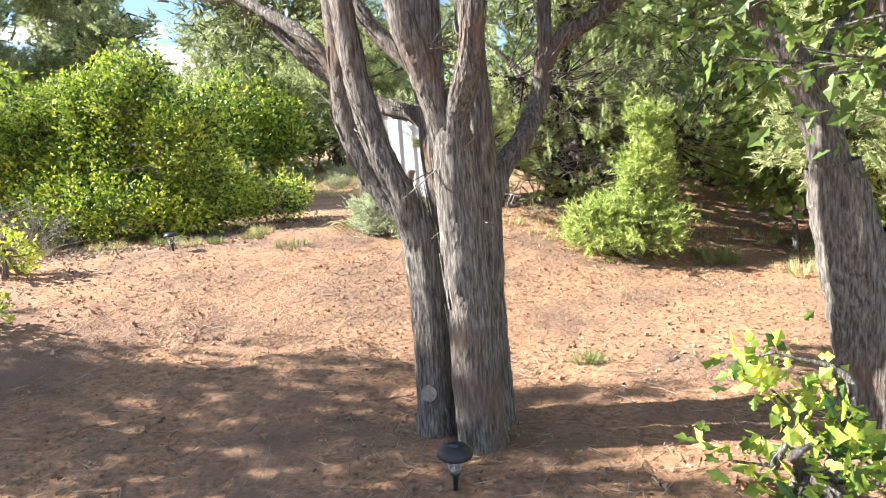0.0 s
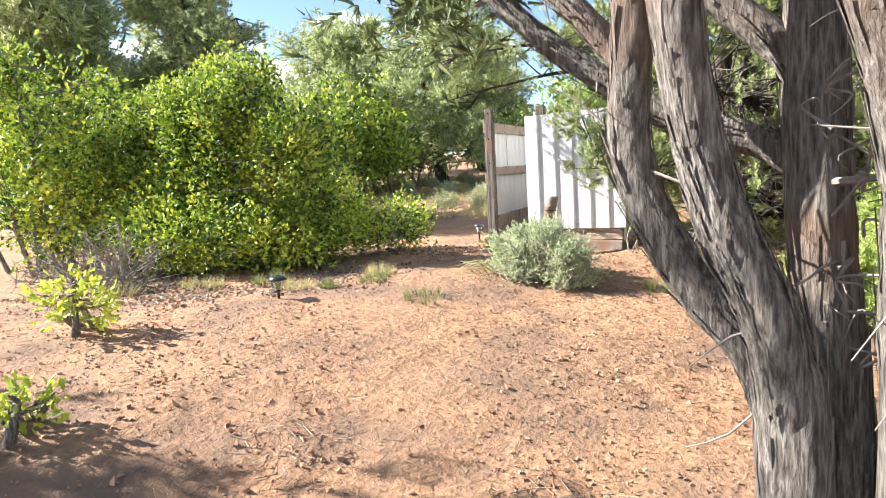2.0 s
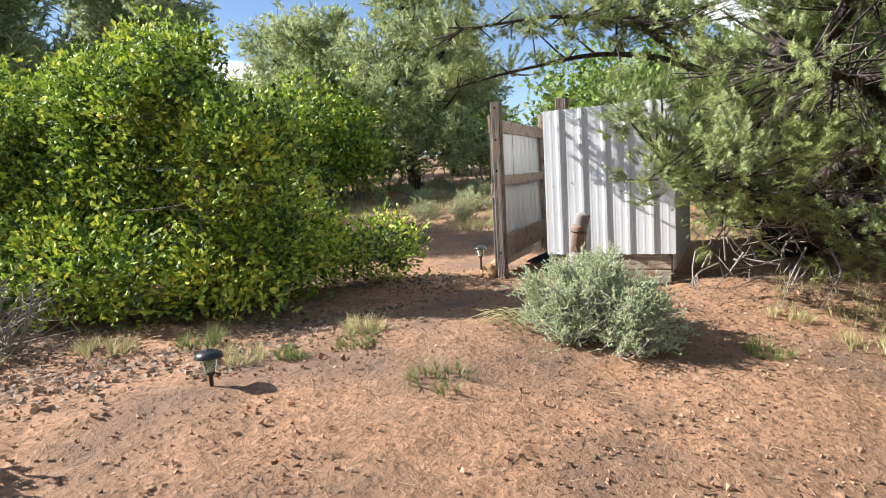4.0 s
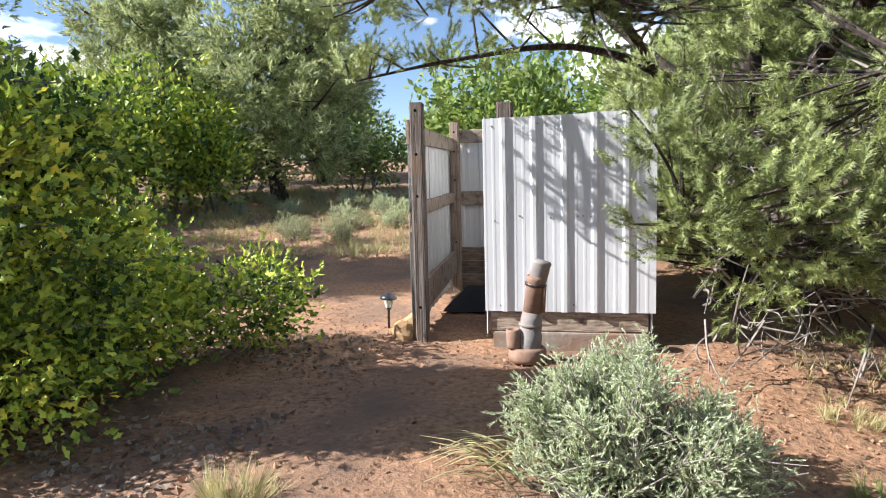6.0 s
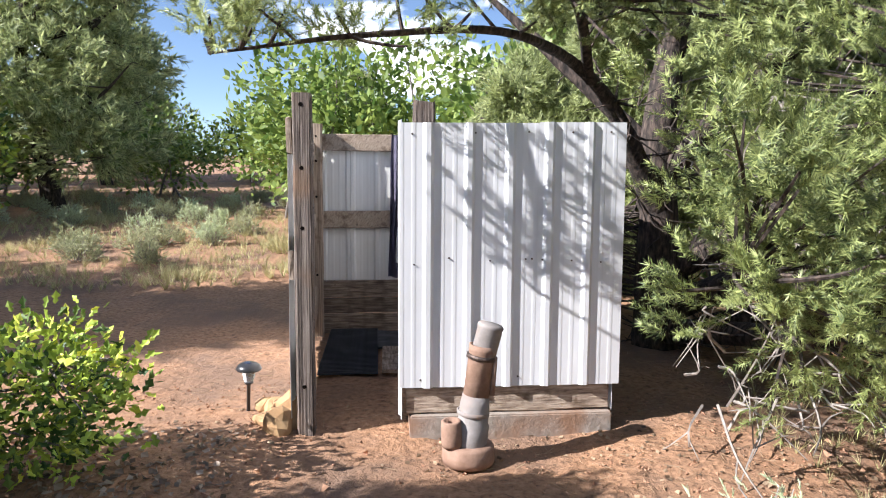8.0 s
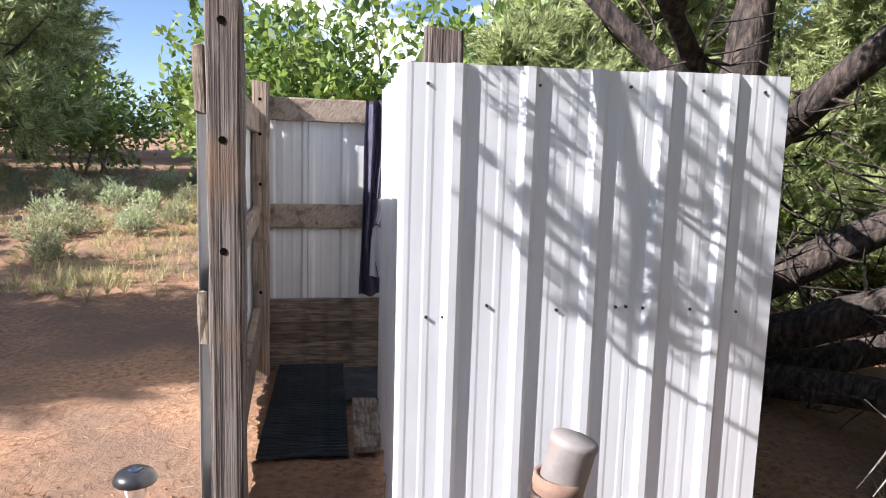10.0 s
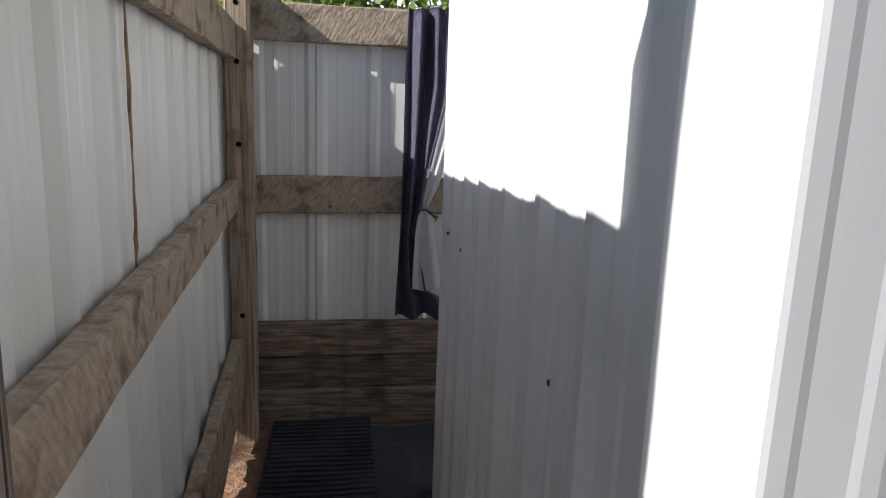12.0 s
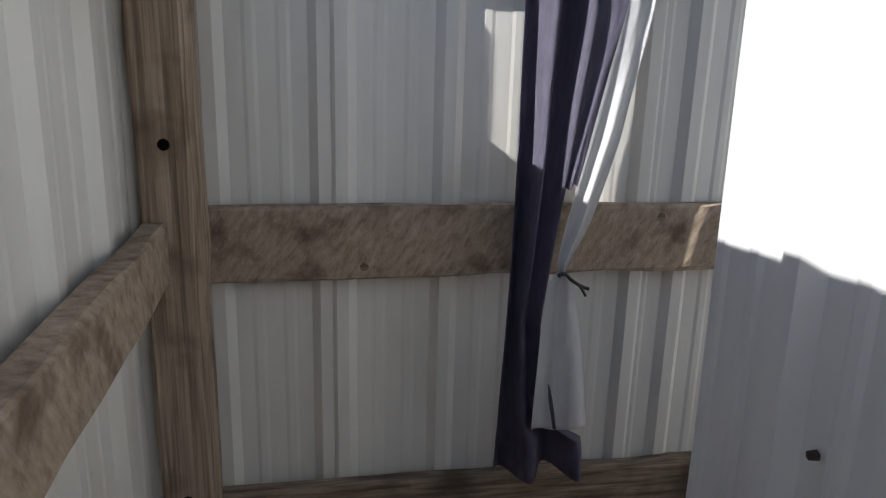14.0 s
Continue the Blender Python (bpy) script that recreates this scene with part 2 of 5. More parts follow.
def part(name, bm, material, parent, label="", smooth=False, m=None):
    me = bpy.data.meshes.new(name)
    bm.normal_update()
    bm.to_mesh(me)
    bm.free()
    me.materials.append(material)
    if smooth:
        me.polygons.foreach_set("use_smooth", np.full(len(me.polygons), True))
    ob = child(name, me, parent, label)
    if m is not None:
        ob.matrix_basis = m
    return ob


def thing(name, at, label, category, group="", kind=""):
    ob = new(name)
    ob.location = at
    ob.empty_display_size = 0.1
    return tagged(ob, label, category, group, kind)


def smooth_line(points, radii, steps=5):
    p, r = np.array(points, float), np.array(radii, float)
    out, rad = [], []
    ext = np.vstack([2 * p[0] - p[1], p, 2 * p[-1] - p[-2]])
    for i in range(len(p) - 1):
        a, b, c, d = ext[i:i + 4]
        for k in range(steps):
            t = k / steps
            out.append(0.5 * ((2 * b) + (c - a) * t + (2 * a - 5 * b + 4 * c - d) * t * t + (3 * b - a - 3 * c + d) * t ** 3))
            rad.append(r[i] * (1 - t) + r[i + 1] * t)
    out.append(p[-1]), rad.append(r[-1])
    return np.array(out), np.array(rad)


def tube(acc, points, radii, sides=8, steps=5, rough=0.0, rng=None, flute=0.0):
    """A tapered, bent limb along points."""
    p, r = smooth_line(points, radii, steps) if steps > 1 else (np.array(points, float), np.array(radii, float))
    d = np.gradient(p, axis=0)
    d /= np.linalg.norm(d, axis=1)[:, None] + 1e-9
    ref = np.array([0.0, 1.0, 0.0]) if abs(d[0][1]) < 0.8 else np.array([1.0, 0.0, 0.0])
    u = np.cross(d, ref)
    u /= np.linalg.norm(u, axis=1)[:, None] + 1e-9
    w = np.cross(d, u)
    a = np.linspace(0, 2 * np.pi, sides, endpoint=False)
    k = np.ones((len(p), sides))
    if flute and rng is not None:
        ph = rng.uniform(0, 6.28, 3)
        k += flute * (np.sin(3 * a + ph[0])[None] * 0.6 + np.sin(5 * a + ph[1])[None] * 0.5 + np.sin(8 * a + ph[2])[None] * 0.35)
    if rough and rng is not None:
        k += rng.normal(0, rough, k.shape)
    rr = r[:, None] * k
    v = p[:, None] + rr[..., None] * (np.cos(a)[None, :, None] * u[:, None] + np.sin(a)[None, :, None] * w[:, None])
    n = len(p)
    i, j = np.meshgrid(np.arange(n - 1), np.arange(sides), indexing="ij")
    q0, q1 = i * sides + j, i * sides + (j + 1) % sides
    q2, q3 = q1 + sides, q0 + sides
    f = np.concatenate([np.stack([q0, q1, q2], -1).reshape(-1, 3), np.stack([q0, q2, q3], -1).reshape(-1, 3)])
    acc.add(v.reshape(-1, 3), f)


def scatter(acc, pos, out, tv, tf, size, rng, spin=0.6):
    """Copies of a small template at pos: its y axis along out, bent at random by spin."""
    n = len(pos)
    y = out + rng.normal(0, spin, (n, 3))
    y /= np.linalg.norm(y, axis=1)[:, None] + 1e-9
    ref = rng.normal(0, 1, (n, 3))
    x = np.cross(y, ref)
    x /= np.linalg.norm(x, axis=1)[:, None] + 1e-9
    z = np.cross(x, y)
    s = (size * rng.uniform(0.65, 1.3, n))[:, None, None]
    v = s * (tv[None, :, 0:1] * x[:, None] + tv[None, :, 1:2] * y[:, None] + tv[None, :, 2:3] * z[:, None]) + pos[:, None]
    f = tf[None] + (np.arange(n) * len(tv))[:, None, None]
    acc.add(v.reshape(-1, 3), f.reshape(-1, 3))


def leaf_outline(half, droop):
    """A fan of triangles round a midrib point; half: outline of one side, base to tip."""
    pts = [(0.0, 0.5, 0.03)] + [(x, y, droop * abs(x) - 0.05 * y * y) for x, y in half] + [(-x, y, droop * abs(x) - 0.05 * y * y) for x, y in half[-2:0:-1]]
    n = len(pts) - 1
    return np.array(pts), np.array([(0, 1 + i, 1 + (i + 1) % n) for i in range(n)])


OAK_LEAF = leaf_outline([(0, 0), (0.2, 0.25), (0.11, 0.4), (0.31, 0.62), (0.15, 0.77), (0, 1)], -0.25)
PLAIN_LEAF = (np.array([(0, 0, 0), (0.26, 0.45, -0.05), (0, 1, -0.08), (-0.26, 0.45, -0.05)]), np.array([(0, 1, 2), (0, 2, 3)]))


def brush(needles, length, spread, width, rng, stem=0.5):
    """Needles round a short twig that points along y."""
    v, f = [], []
    for i in range(needles):
        a, t = rng.uniform(0, 6.28), rng.uniform(0, 1)
        b = np.array([0, t * stem, 0])
        d = np.array([math.cos(a) * spread, 1.0 - 0.35 * (1 - t), math.sin(a) * spread])
        d = d / np.linalg.norm(d) * length * rng.uniform(0.75, 1.1)
        s = np.array([-math.sin(a), 0, math.cos(a)]) * width
        v += [b - s, b + s, b + d]
        f.append((3 * i, 3 * i + 1, 3 * i + 2))
    return np.array(v), np.array(f)


TRNG = np.random.default_rng(5)
PINE_TUFT = brush(66, 0.31, 1.35, 0.017, TRNG, 0.8)
PINE_FAR = brush(14, 0.75, 0.8, 0.06, TRNG, 0.6)
JUNIPER_TUFT = brush(16, 0.55, 0.6, 0.045, TRNG, 0.8)
GRASS_TUFT = brush(26, 1.0, 0.42, 0.012, TRNG, 0.02)
SAGE_TUFT = brush(18, 0.42, 0.45, 0.05, TRNG, 1.0)


def crown_tips(lobes, n, rng, inner=0.6, gap=0.0, freq=1.3, low=-9.0):
    """Twig tips in rounded lobes (centre, radii), with uneven gaps; the way out at each."""
    vol = np.array([l[1][0] * l[1][1] + l[1][2] * l[1][0] + l[1][1] * l[1][2] for l in lobes])
    pos, out = [], []
    while len(pos) < n:
        c, r = lobes[rng.choice(len(lobes), p=vol / vol.sum())]
        d = rng.normal(0, 1, 3)
        d /= np.linalg.norm(d)
        k = rng.uniform(inner, 1.0)
        bump = 1 + 0.34 * noise.noise(Vector(d * 2.3) + Vector(c))
        p = np.array(c) + d * np.array(r) * k * bump
        if p[2] < low or noise.noise(Vector(p * freq)) < gap - 0.45 * (k < 0.8):
            continue
        pos.append(p)
        o = d * np.array([1, 1, 0.7]) + np.array([0, 0, 0.35])
        out.append(o / np.linalg.norm(o))
    return np.array(pos), np.array(out)


def cluster(pos, out, m, spread, rng):
    p = np.repeat(pos, m, 0) + rng.normal(0, spread, (len(pos) * m, 3))
    return p, np.repeat(out, m, 0)


def twigs(acc, skeleton, pos, share, rng, r0=0.012, r1=0.004, sag=0.12):
    """Thin branches from the nearest inner limb point to some of the tips."""
    sk = np.array(skeleton)
    for p in pos[rng.random(len(pos)) < share]:
        d = np.linalg.norm((sk - p) * np.array([1, 1, 1.6]), axis=1) + rng.uniform(0, 0.3, len(sk))
        a = sk[np.argmin(d)]
        mid = (a + p) / 2 + np.array([0, 0, -sag * np.linalg.norm(p - a)]) + rng.normal(0, 0.04, 3) * np.linalg.norm(p - a)
        tube(acc, [a, a * 0.4 + mid * 0.6, mid * 0.45 + p * 0.55, p], [r0, r0 * 0.75, (r0 + r1) / 2, r1], 4, 2)


def ground_z(x, y):
    u = 0.35 * y - 0.6 * x
    t = np.clip((u - 1.6) / 3.1, 0, 1)
    s = np.clip((u - 4.9) / 0.8, 0, 1)
    dip = 0.09 * np.exp(-((x + 2.9) ** 2 / 0.8 + (y - 9.2) ** 2 / 0.6))
    dip = dip + 0.06 * np.exp(-((x + 2.5) ** 2 / 0.35 + (y - 6.8) ** 2 / 0.35))
    return -0.12 + 0.68 * t * t * (3 - 2 * t) - 0.03 * s * s * (3 - 2 * s) - dip + 0.075 * np.maximum(0, np.minimum(y, 60) - 12)


def gz(x, y):
    return float(ground_z(np.float64(x), np.float64(y)))


# ---- ground ----
def spaced(lo, hi, step, far):
    mid = list(np.arange(lo, hi + 1e-6, step))
    a, s = [], step
    while (a[-1] if a else lo) > lo - far:
        s *= 1.22
        a.append((a[-1] if a else lo) - s)
    b, s = [], step
    while (b[-1] if b else hi) < hi + far:
        s *= 1.22
        b.append((b[-1] if b else hi) + s)
    return np.array(a[::-1] + mid + b)


def make_ground():
    xs, ys = spaced(-7.2, 2.6, 0.04, 900), spaced(0.8, 11.6, 0.04, 900)
    X, Y = np.meshgrid(xs, ys, indexing="ij")
    Z = ground_z(X, Y)
    for i in range(len(xs)):
        if not -20 < xs[i] < 12:
            continue
        for j in range(len(ys)):
            if -4 < ys[j] < 40:
                v = Vector((xs[i], ys[j], 0))
                Z[i, j] += 0.035 * noise.noise(v * 0.9) + 0.016 * noise.noise(v * 3.1) + 0.014 * noise.noise(v * 8.0) + 0.013 * abs(noise.noise(v * 15.0))
    n = len(ys)
    i, j = np.meshgrid(np.arange(len(xs) - 1), np.arange(n - 1), indexing="ij")
    q = i * n + j
    a = Acc()
    a.add(np.stack([X, Y, Z], -1).reshape(-1, 3), np.concatenate([np.stack([q, q + n, q + n + 1], -1).reshape(-1, 3), np.stack([q, q + n + 1, q + 1], -1).reshape(-1, 3)]))
    return tagged(new("ground", a.mesh("ground", M_DIRT, True)), "reddish bare dirt ground with a trodden footpath", "ground", kind="structure")


make_ground()


# ---- outdoor shower: metal sheets on old posts ----
def board(name, p0, p1, w, t, mat, parent, label="", wear=0.004, face=(0, 1, 0), seed=0):
    """A worn plank from p0 to p1: w across, t along face."""
    p0, p1 = Vector(p0), Vector(p1)
    length = (p1 - p0).length
    x = (p1 - p0).normalized()
    y = Vector(face) - x * x.dot(Vector(face))
    y.normalize()
    z = x.cross(y)
    rnd = random.Random(seed * 7 + len(name))
    bm = bmesh.new()
    n = max(2, int(length / 0.12))
    c = min(w, t) * 0.12
    ring = [(-t / 2 + c, -w / 2), (t / 2 - c, -w / 2), (t / 2, -w / 2 + c), (t / 2, w / 2 - c), (t / 2 - c, w / 2), (-t / 2 + c, w / 2), (-t / 2, w / 2 - c), (-t / 2, -w / 2 + c)]
    rows = []
    for k in range(n + 1):
        rows.append([bm.verts.new(((k / n - 0.5) * length + (rnd.uniform(-1, 1) * wear * 2 if k in (0, n) else 0), a + rnd.uniform(-1, 1) * wear * 0.5, b + rnd.uniform(-1, 1) * wear)) for a, b in ring])
    for r, s in zip(rows, rows[1:]):
        for k in range(8):
            bm.faces.new((r[k], r[(k + 1) % 8], s[(k + 1) % 8], s[k]))
    bm.faces.new(rows[0][::-1]), bm.faces.new(rows[-1])
    bmesh.ops.recalc_face_normals(bm, faces=bm.faces)
    m = Matrix((x, y, z)).transposed().to_4x4()
    m.translation = (p0 + p1) / 2 - parent.location
    return part(name, bm, mat, parent, label, m=m)


def sheet(name, p0, p1, z0, z1, parent, face, ribs_from=0.03, mat=None, slope=0.0, sag=0.0, minor=0.004):
    """A ribbed metal sheet standing from p0 to p1 (x, y); ribs every 0.229 m stand out along face."""
    a, b = Vector((*p0, 0)), Vector((*p1, 0))
    length = (b - a).length
    x = (b - a).normalized()
    y = Vector((*face, 0)).normalized()
    prof = [(0.0, 0.0)]
    s = ribs_from - 0.229
    while s < length:
        for ds, h in ((-0.032, 0), (-0.013, 0.019), (0.013, 0.019), (0.032, 0), (0.066, 0), (0.074, minor), (0.088, minor), (0.096, 0), (0.133, 0), (0.141, minor), (0.155, minor), (0.163, 0)):
            if 0.002 < s + ds < length - 0.002:
                prof.append((s + ds, h))
        s += 0.229
    prof.append((length, 0.0))
    bm = bmesh.new()
    levels = 5
    sides = []
    for off in (0.0, -0.0016):
        grid = []
        for k in range(levels):
            f = k / (levels - 1)
            row = []
            for s, h in prof:
                zz = z0 + (z1 + slope * s - z0) * f
                wob = 0.004 * noise.noise(Vector((s * 2.1 + a.x, zz * 1.7, a.y))) + sag * math.sin(math.pi * f)
                row.append(bm.verts.new(a + x * s + y * (h + off + wob) + Vector((0, 0, zz)) - parent.location))
            grid.append(row)
        sides.append(grid)
    n = len(prof)
    for g, flip in ((sides[0], False), (sides[1], True)):
        for r, q in zip(g, g[1:]):
            for k in range(n - 1):
                vs = (r[k], r[k + 1], q[k + 1], q[k])
                bm.faces.new(vs[::-1] if flip else vs)
    f0, f1 = sides
    for k in range(n - 1):
        bm.faces.new((f0[0][k + 1], f0[0][k], f1[0][k], f1[0][k + 1]))
        bm.faces.new((f0[-1][k], f0[-1][k + 1], f1[-1][k + 1], f1[-1][k]))
    for k in range(levels - 1):
        bm.faces.new((f0[k][0], f0[k + 1][0], f1[k + 1][0], f1[k][0]))
        bm.faces.new((f0[k + 1][-1], f0[k][-1], f1[k][-1], f1[k + 1][-1]))
    bmesh.ops.recalc_face_normals(bm, faces=bm.faces)
    return part(name, bm, mat or M_METAL, parent)


def disc(name, at, r, depth, face, mat, parent, sides=10):
    bm = bmesh.new()
    bmesh.ops.create_cone(bm, cap_ends=True, segments=sides, radius1=r, radius2=r * 0.85, depth=depth)
    m = Vector(face).to_track_quat("Z", "Y").to_matrix().to_4x4()
    m.translation = Vector(at) - parent.location
    return part(name, bm, mat, parent, m=m)


FLOOR = 0.54
front = thing("wall_front", (-3.05, 9.5, FLOOR), "front wall of white ribbed metal sheets on boards and concrete blocks", "wall", kind="structure")
sheet("metal_sheet", (-3.68, 9.5), (-2.86, 9.5), 0.785, 2.27, front, (0, -1), 0.16, slope=0.012, minor=0.0012)
sheet("metal_sheet", (-2.90, 9.497), (-2.40, 9.497), 0.785, 2.284, front, (0, -1), 0.06, slope=0.012, minor=0.0012)
board("kick_board", (-3.64, 9.545, 0.70), (-2.45, 9.545, 0.705), 0.15, 0.04, M_WOOD, front, "weathered brown board under the sheet")
board("rail", (-3.64, 9.545, 2.18), (-2.45, 9.545, 2.19), 0.09, 0.04, M_WOOD, front)
board("rail", (-3.64, 9.545, 1.51), (-2.45, 9.545, 1.52), 0.09, 0.04, M_WOOD, front)
board("post", (-3.53, 9.72, 0.45), (-3.53, 9.72, 2.41), 0.125, 0.10, M_POST, front, "grey split-grained post")
board("post", (-2.52, 9.70, 0.40), (-2.52, 9.70, 2.20), 0.10, 0.10, M_POST, front)
for k in range(1):
    bm = bmesh.new()
    bmesh.ops.create_cube(bm, size=1.0)
    bmesh.ops.scale(bm, vec=(1.18, 0.19, 0.2), verts=bm.verts)
    bmesh.ops.bevel(bm, geom=bm.edges[:], offset=0.008, segments=2, affect="EDGES")
    part("footing", bm, M_BLOCK, front, "dirty concrete footing slab", m=Matrix.Translation(Vector((-3.03 + 0.59 * k, 9.575, 0.52)) - front.location))
for x, z in ((-3.598, 1.49), (-3.545, 1.49), (-3.403, 1.526), (-3.17, 1.51), (-2.966, 1.519), (-2.93, 1.52), (-2.87, 1.515), (-2.70, 1.51), (-3.61, 2.21), (-3.52, 2.22), (-3.26, 2.22), (-2.96, 2.23), (-2.71, 2.23), (-2.49, 2.235), (-2.53, 1.5), (-3.56, 0.83), (-3.0, 0.84), (-2.6, 0.85)):
    disc("screw", (x, 9.496, z), 0.006, 0.008, (0, -1, 0), M_SCREW, front, 6)

inner = thing("wall_inner", (-3.63, 10.45, FLOOR), "inner partition wall of white ribbed metal sheets", "wall", kind="structure")
sheet("metal_sheet", (-3.668, 9.503), (-3.625, 10.50), 0.60, 2.285, inner, (-1, 0), 0.10, slope=0.045)
sheet("metal_sheet", (-3.6295, 10.45), (-3.592, 11.40), 0.60, 2.325, inner, (-1, 0), 0.10, slope=0.07)
board("stud", (-3.535, 11.36, 0.5), (-3.535, 11.36, 2.36), 0.09, 0.09, M_POST, inner)
board("rail", (-3.60, 9.8, 1.55), (-3.56, 11.3, 1.6), 0.09, 0.04, M_WOOD, inner, face=(1, 0, 0))
for y, z in ((11.178, 1.591), (10.885, 1.595), (10.624, 1.592), (10.33, 1.59), (10.0, 1.58)):
    disc("screw", (-3.60 - 0.03 * (11.4 - y) / 0.95, y, z), 0.006, 0.008, (-1, 0, 0), M_SCREW, inner, 6)

back = thing("wall_back", (-3.4, 12.1, FLOOR), "back wall of white ribbed metal above old boards", "wall", kind="structure")
sheet("metal_sheet", (-4.44, 12.115), (-4.05, 12.115), 0.99, 2.30, back, (0, -1), 0.14, M_METAL_BOUNCE, minor=0.0018)
sheet("metal_sheet", (-4.08, 12.108), (-3.30, 12.108), 0.99, 2.31, back, (0, -1), 0.045, M_METAL_BOUNCE, minor=0.0012)
sheet("metal_sheet", (-3.33, 12.10), (-2.42, 12.10), 0.99, 2.30, back, (0, -1), 0.09, M_METAL_BOUNCE, minor=0.003)
# Thin near-black strips stand in for the shade in the sheet laps.
board("lap_gap", (-4.083, 12.104, 1.0), (-4.083, 12.104, 2.29), 0.005, 0.004, M_HOLE, back, "dark strip painted for the shade where two sheets lap", wear=0.0006, seed=31)
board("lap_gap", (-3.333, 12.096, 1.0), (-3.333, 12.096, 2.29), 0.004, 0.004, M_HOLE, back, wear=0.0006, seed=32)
board("rail", (-4.32, 12.065, 2.315), (-2.45, 12.065, 2.31), 0.15, 0.045, M_SAWN, back, "sawn grey top rail", seed=3)
board("rail", (-4.32, 12.065, 1.602), (-2.45, 12.065, 1.62), 0.155, 0.045, M_SAWN, back, "rough-sawn stained middle rail", seed=4)
board("kick_board", (-4.34, 12.065, 0.948), (-2.45, 12.065, 0.96), 0.155, 0.045, M_KNOT_SHADE, back, seed=5)
board("kick_board", (-4.34, 12.07, 0.79), (-2.45, 12.07, 0.795), 0.143, 0.04, M_KNOT_SHADE, back, seed=6)
board("kick_board", (-4.34, 12.065, 0.62), (-2.45, 12.065, 0.625), 0.18, 0.045, M_KNOT_SHADE, back, seed=7)
board("post", (-4.352, 11.975, 0.40), (-4.352, 11.975, 2.475), 0.105, 0.10, M_POST_BROWN, back, "old brown corner post with bolt holes", face=(0, 1, 0), seed=8)
# No recess: near-black discs stand for the shade inside the bolt holes.
for z in (2.36, 2.139, 1.817, 1.10):
    disc("bolt_hole_shade", (-4.352, 11.924, z), 0.011, 0.003, (0, -1, 0), M_HOLE, back, 10)

for x, z in ((-4.06, 1.655), (-3.99, 1.555), (-3.32, 1.66), (-3.21, 1.575), (-4.20, 0.985), (-3.83, 0.96)):
    disc("knot", (x, 12.0425, z), 0.011, 0.002, (0, -1, 0), M_KNOT_SHADE, back, 12)

left = thing("wall_left", (-4.3, 10.7, FLOOR), "side wall of white ribbed metal nailed on wooden rails", "wall", kind="structure")
board("post", (-4.205, 9.565, 0.42), (-4.205, 9.565, 2.42), 0.102, 0.095, M_POST, left, "grey weathered entrance post with bolt holes", wear=0.003, seed=11)
# Flat dark discs painted as shaded bolt holes in the entrance post.
for z in (2.36, 2.02, 1.691, 0.80):
    disc("bolt_hole_shade", (-4.21, 9.5165, z), 0.0125, 0.003, (0, -1, 0), M_HOLE, left, 10)
sheet("metal_sheet", (-4.29, 9.56), (-4.345, 10.52), 0.60, 2.27, left, (1, 0.07), 0.10, M_METAL_BOUNCE, minor=0.0025)
sheet("metal_sheet", (-4.345, 10.47), (-4.398, 11.45), 0.60, 2.275, left, (1, 0.07), 0.12, M_METAL_BOUNCE, minor=0.0025)
sheet("metal_sheet", (-4.398, 11.40), (-4.432, 12.1), 0.60, 2.28, left, (1, 0.07), 0.12, M_METAL_BOUNCE, minor=0.0025)
for z, w in ((2.20, 0.14), (1.60, 0.115), (0.85, 0.26)):
    board("rail", (-4.245, 9.62, z - 0.02), (-4.385, 12.05, z + 0.02), w, 0.045, M_SAWN, left, face=(1, 0.07, 0), seed=int(z * 10))
board("batten", (-4.275, 9.55, 2.10), (-4.275, 9.55, 2.29), 0.034, 0.04, M_WOOD, left, face=(0, 1, 0), seed=15)
board("batten", (-4.272, 9.55, 1.40), (-4.272, 9.55, 1.56), 0.034, 0.04, M_WOOD, left, face=(0, 1, 0), seed=16)

acc = Acc()
tube(acc, [(-4.318, 10.45, 2.13), (-4.320, 10.455, 1.98), (-4.318, 10.448, 1.82), (-4.320, 10.452, 1.70), (-4.322, 10.45, 1.64)], [0.0015, 0.004, 0.0015, 0.0045, 0.002], 6, 4, 0.2, np.random.default_rng(4))
rust = child("rusty_lap_edge", acc.mesh("rusty_lap_edge", M_RUST), left, "torn rusty sheet edge")
rust.location = -left.location

right = thing("wall_right", (-2.42, 10.8, FLOOR), "far side wall of white ribbed metal sheets", "wall", kind="structure")
sheet("metal_sheet", (-2.43, 9.52), (-2.43, 10.85), 0.62, 2.27, right, (1, 0), 0.1)
sheet("metal_sheet", (-2.435, 10.8), (-2.435, 12.1), 0.62, 2.27, right, (1, 0), 0.1)


# ---- things at the shower ----
def revolve(name, outline, mat, parent, sides=20, label="", m=None, smooth=True):
    """A turned shape: outline of (radius, height)."""
    bm = bmesh.new()
    rows = [[bm.verts.new((r * math.cos(2 * math.pi * k / sides), r * math.sin(2 * math.pi * k / sides), h)) for k in range(sides)] for r, h in outline]
    for a, b in zip(rows, rows[1:]):
        for k in range(sides):
            bm.faces.new((a[k], a[(k + 1) % sides], b[(k + 1) % sides], b[k]))
    return part(name, bm, mat, parent, label, smooth, m)


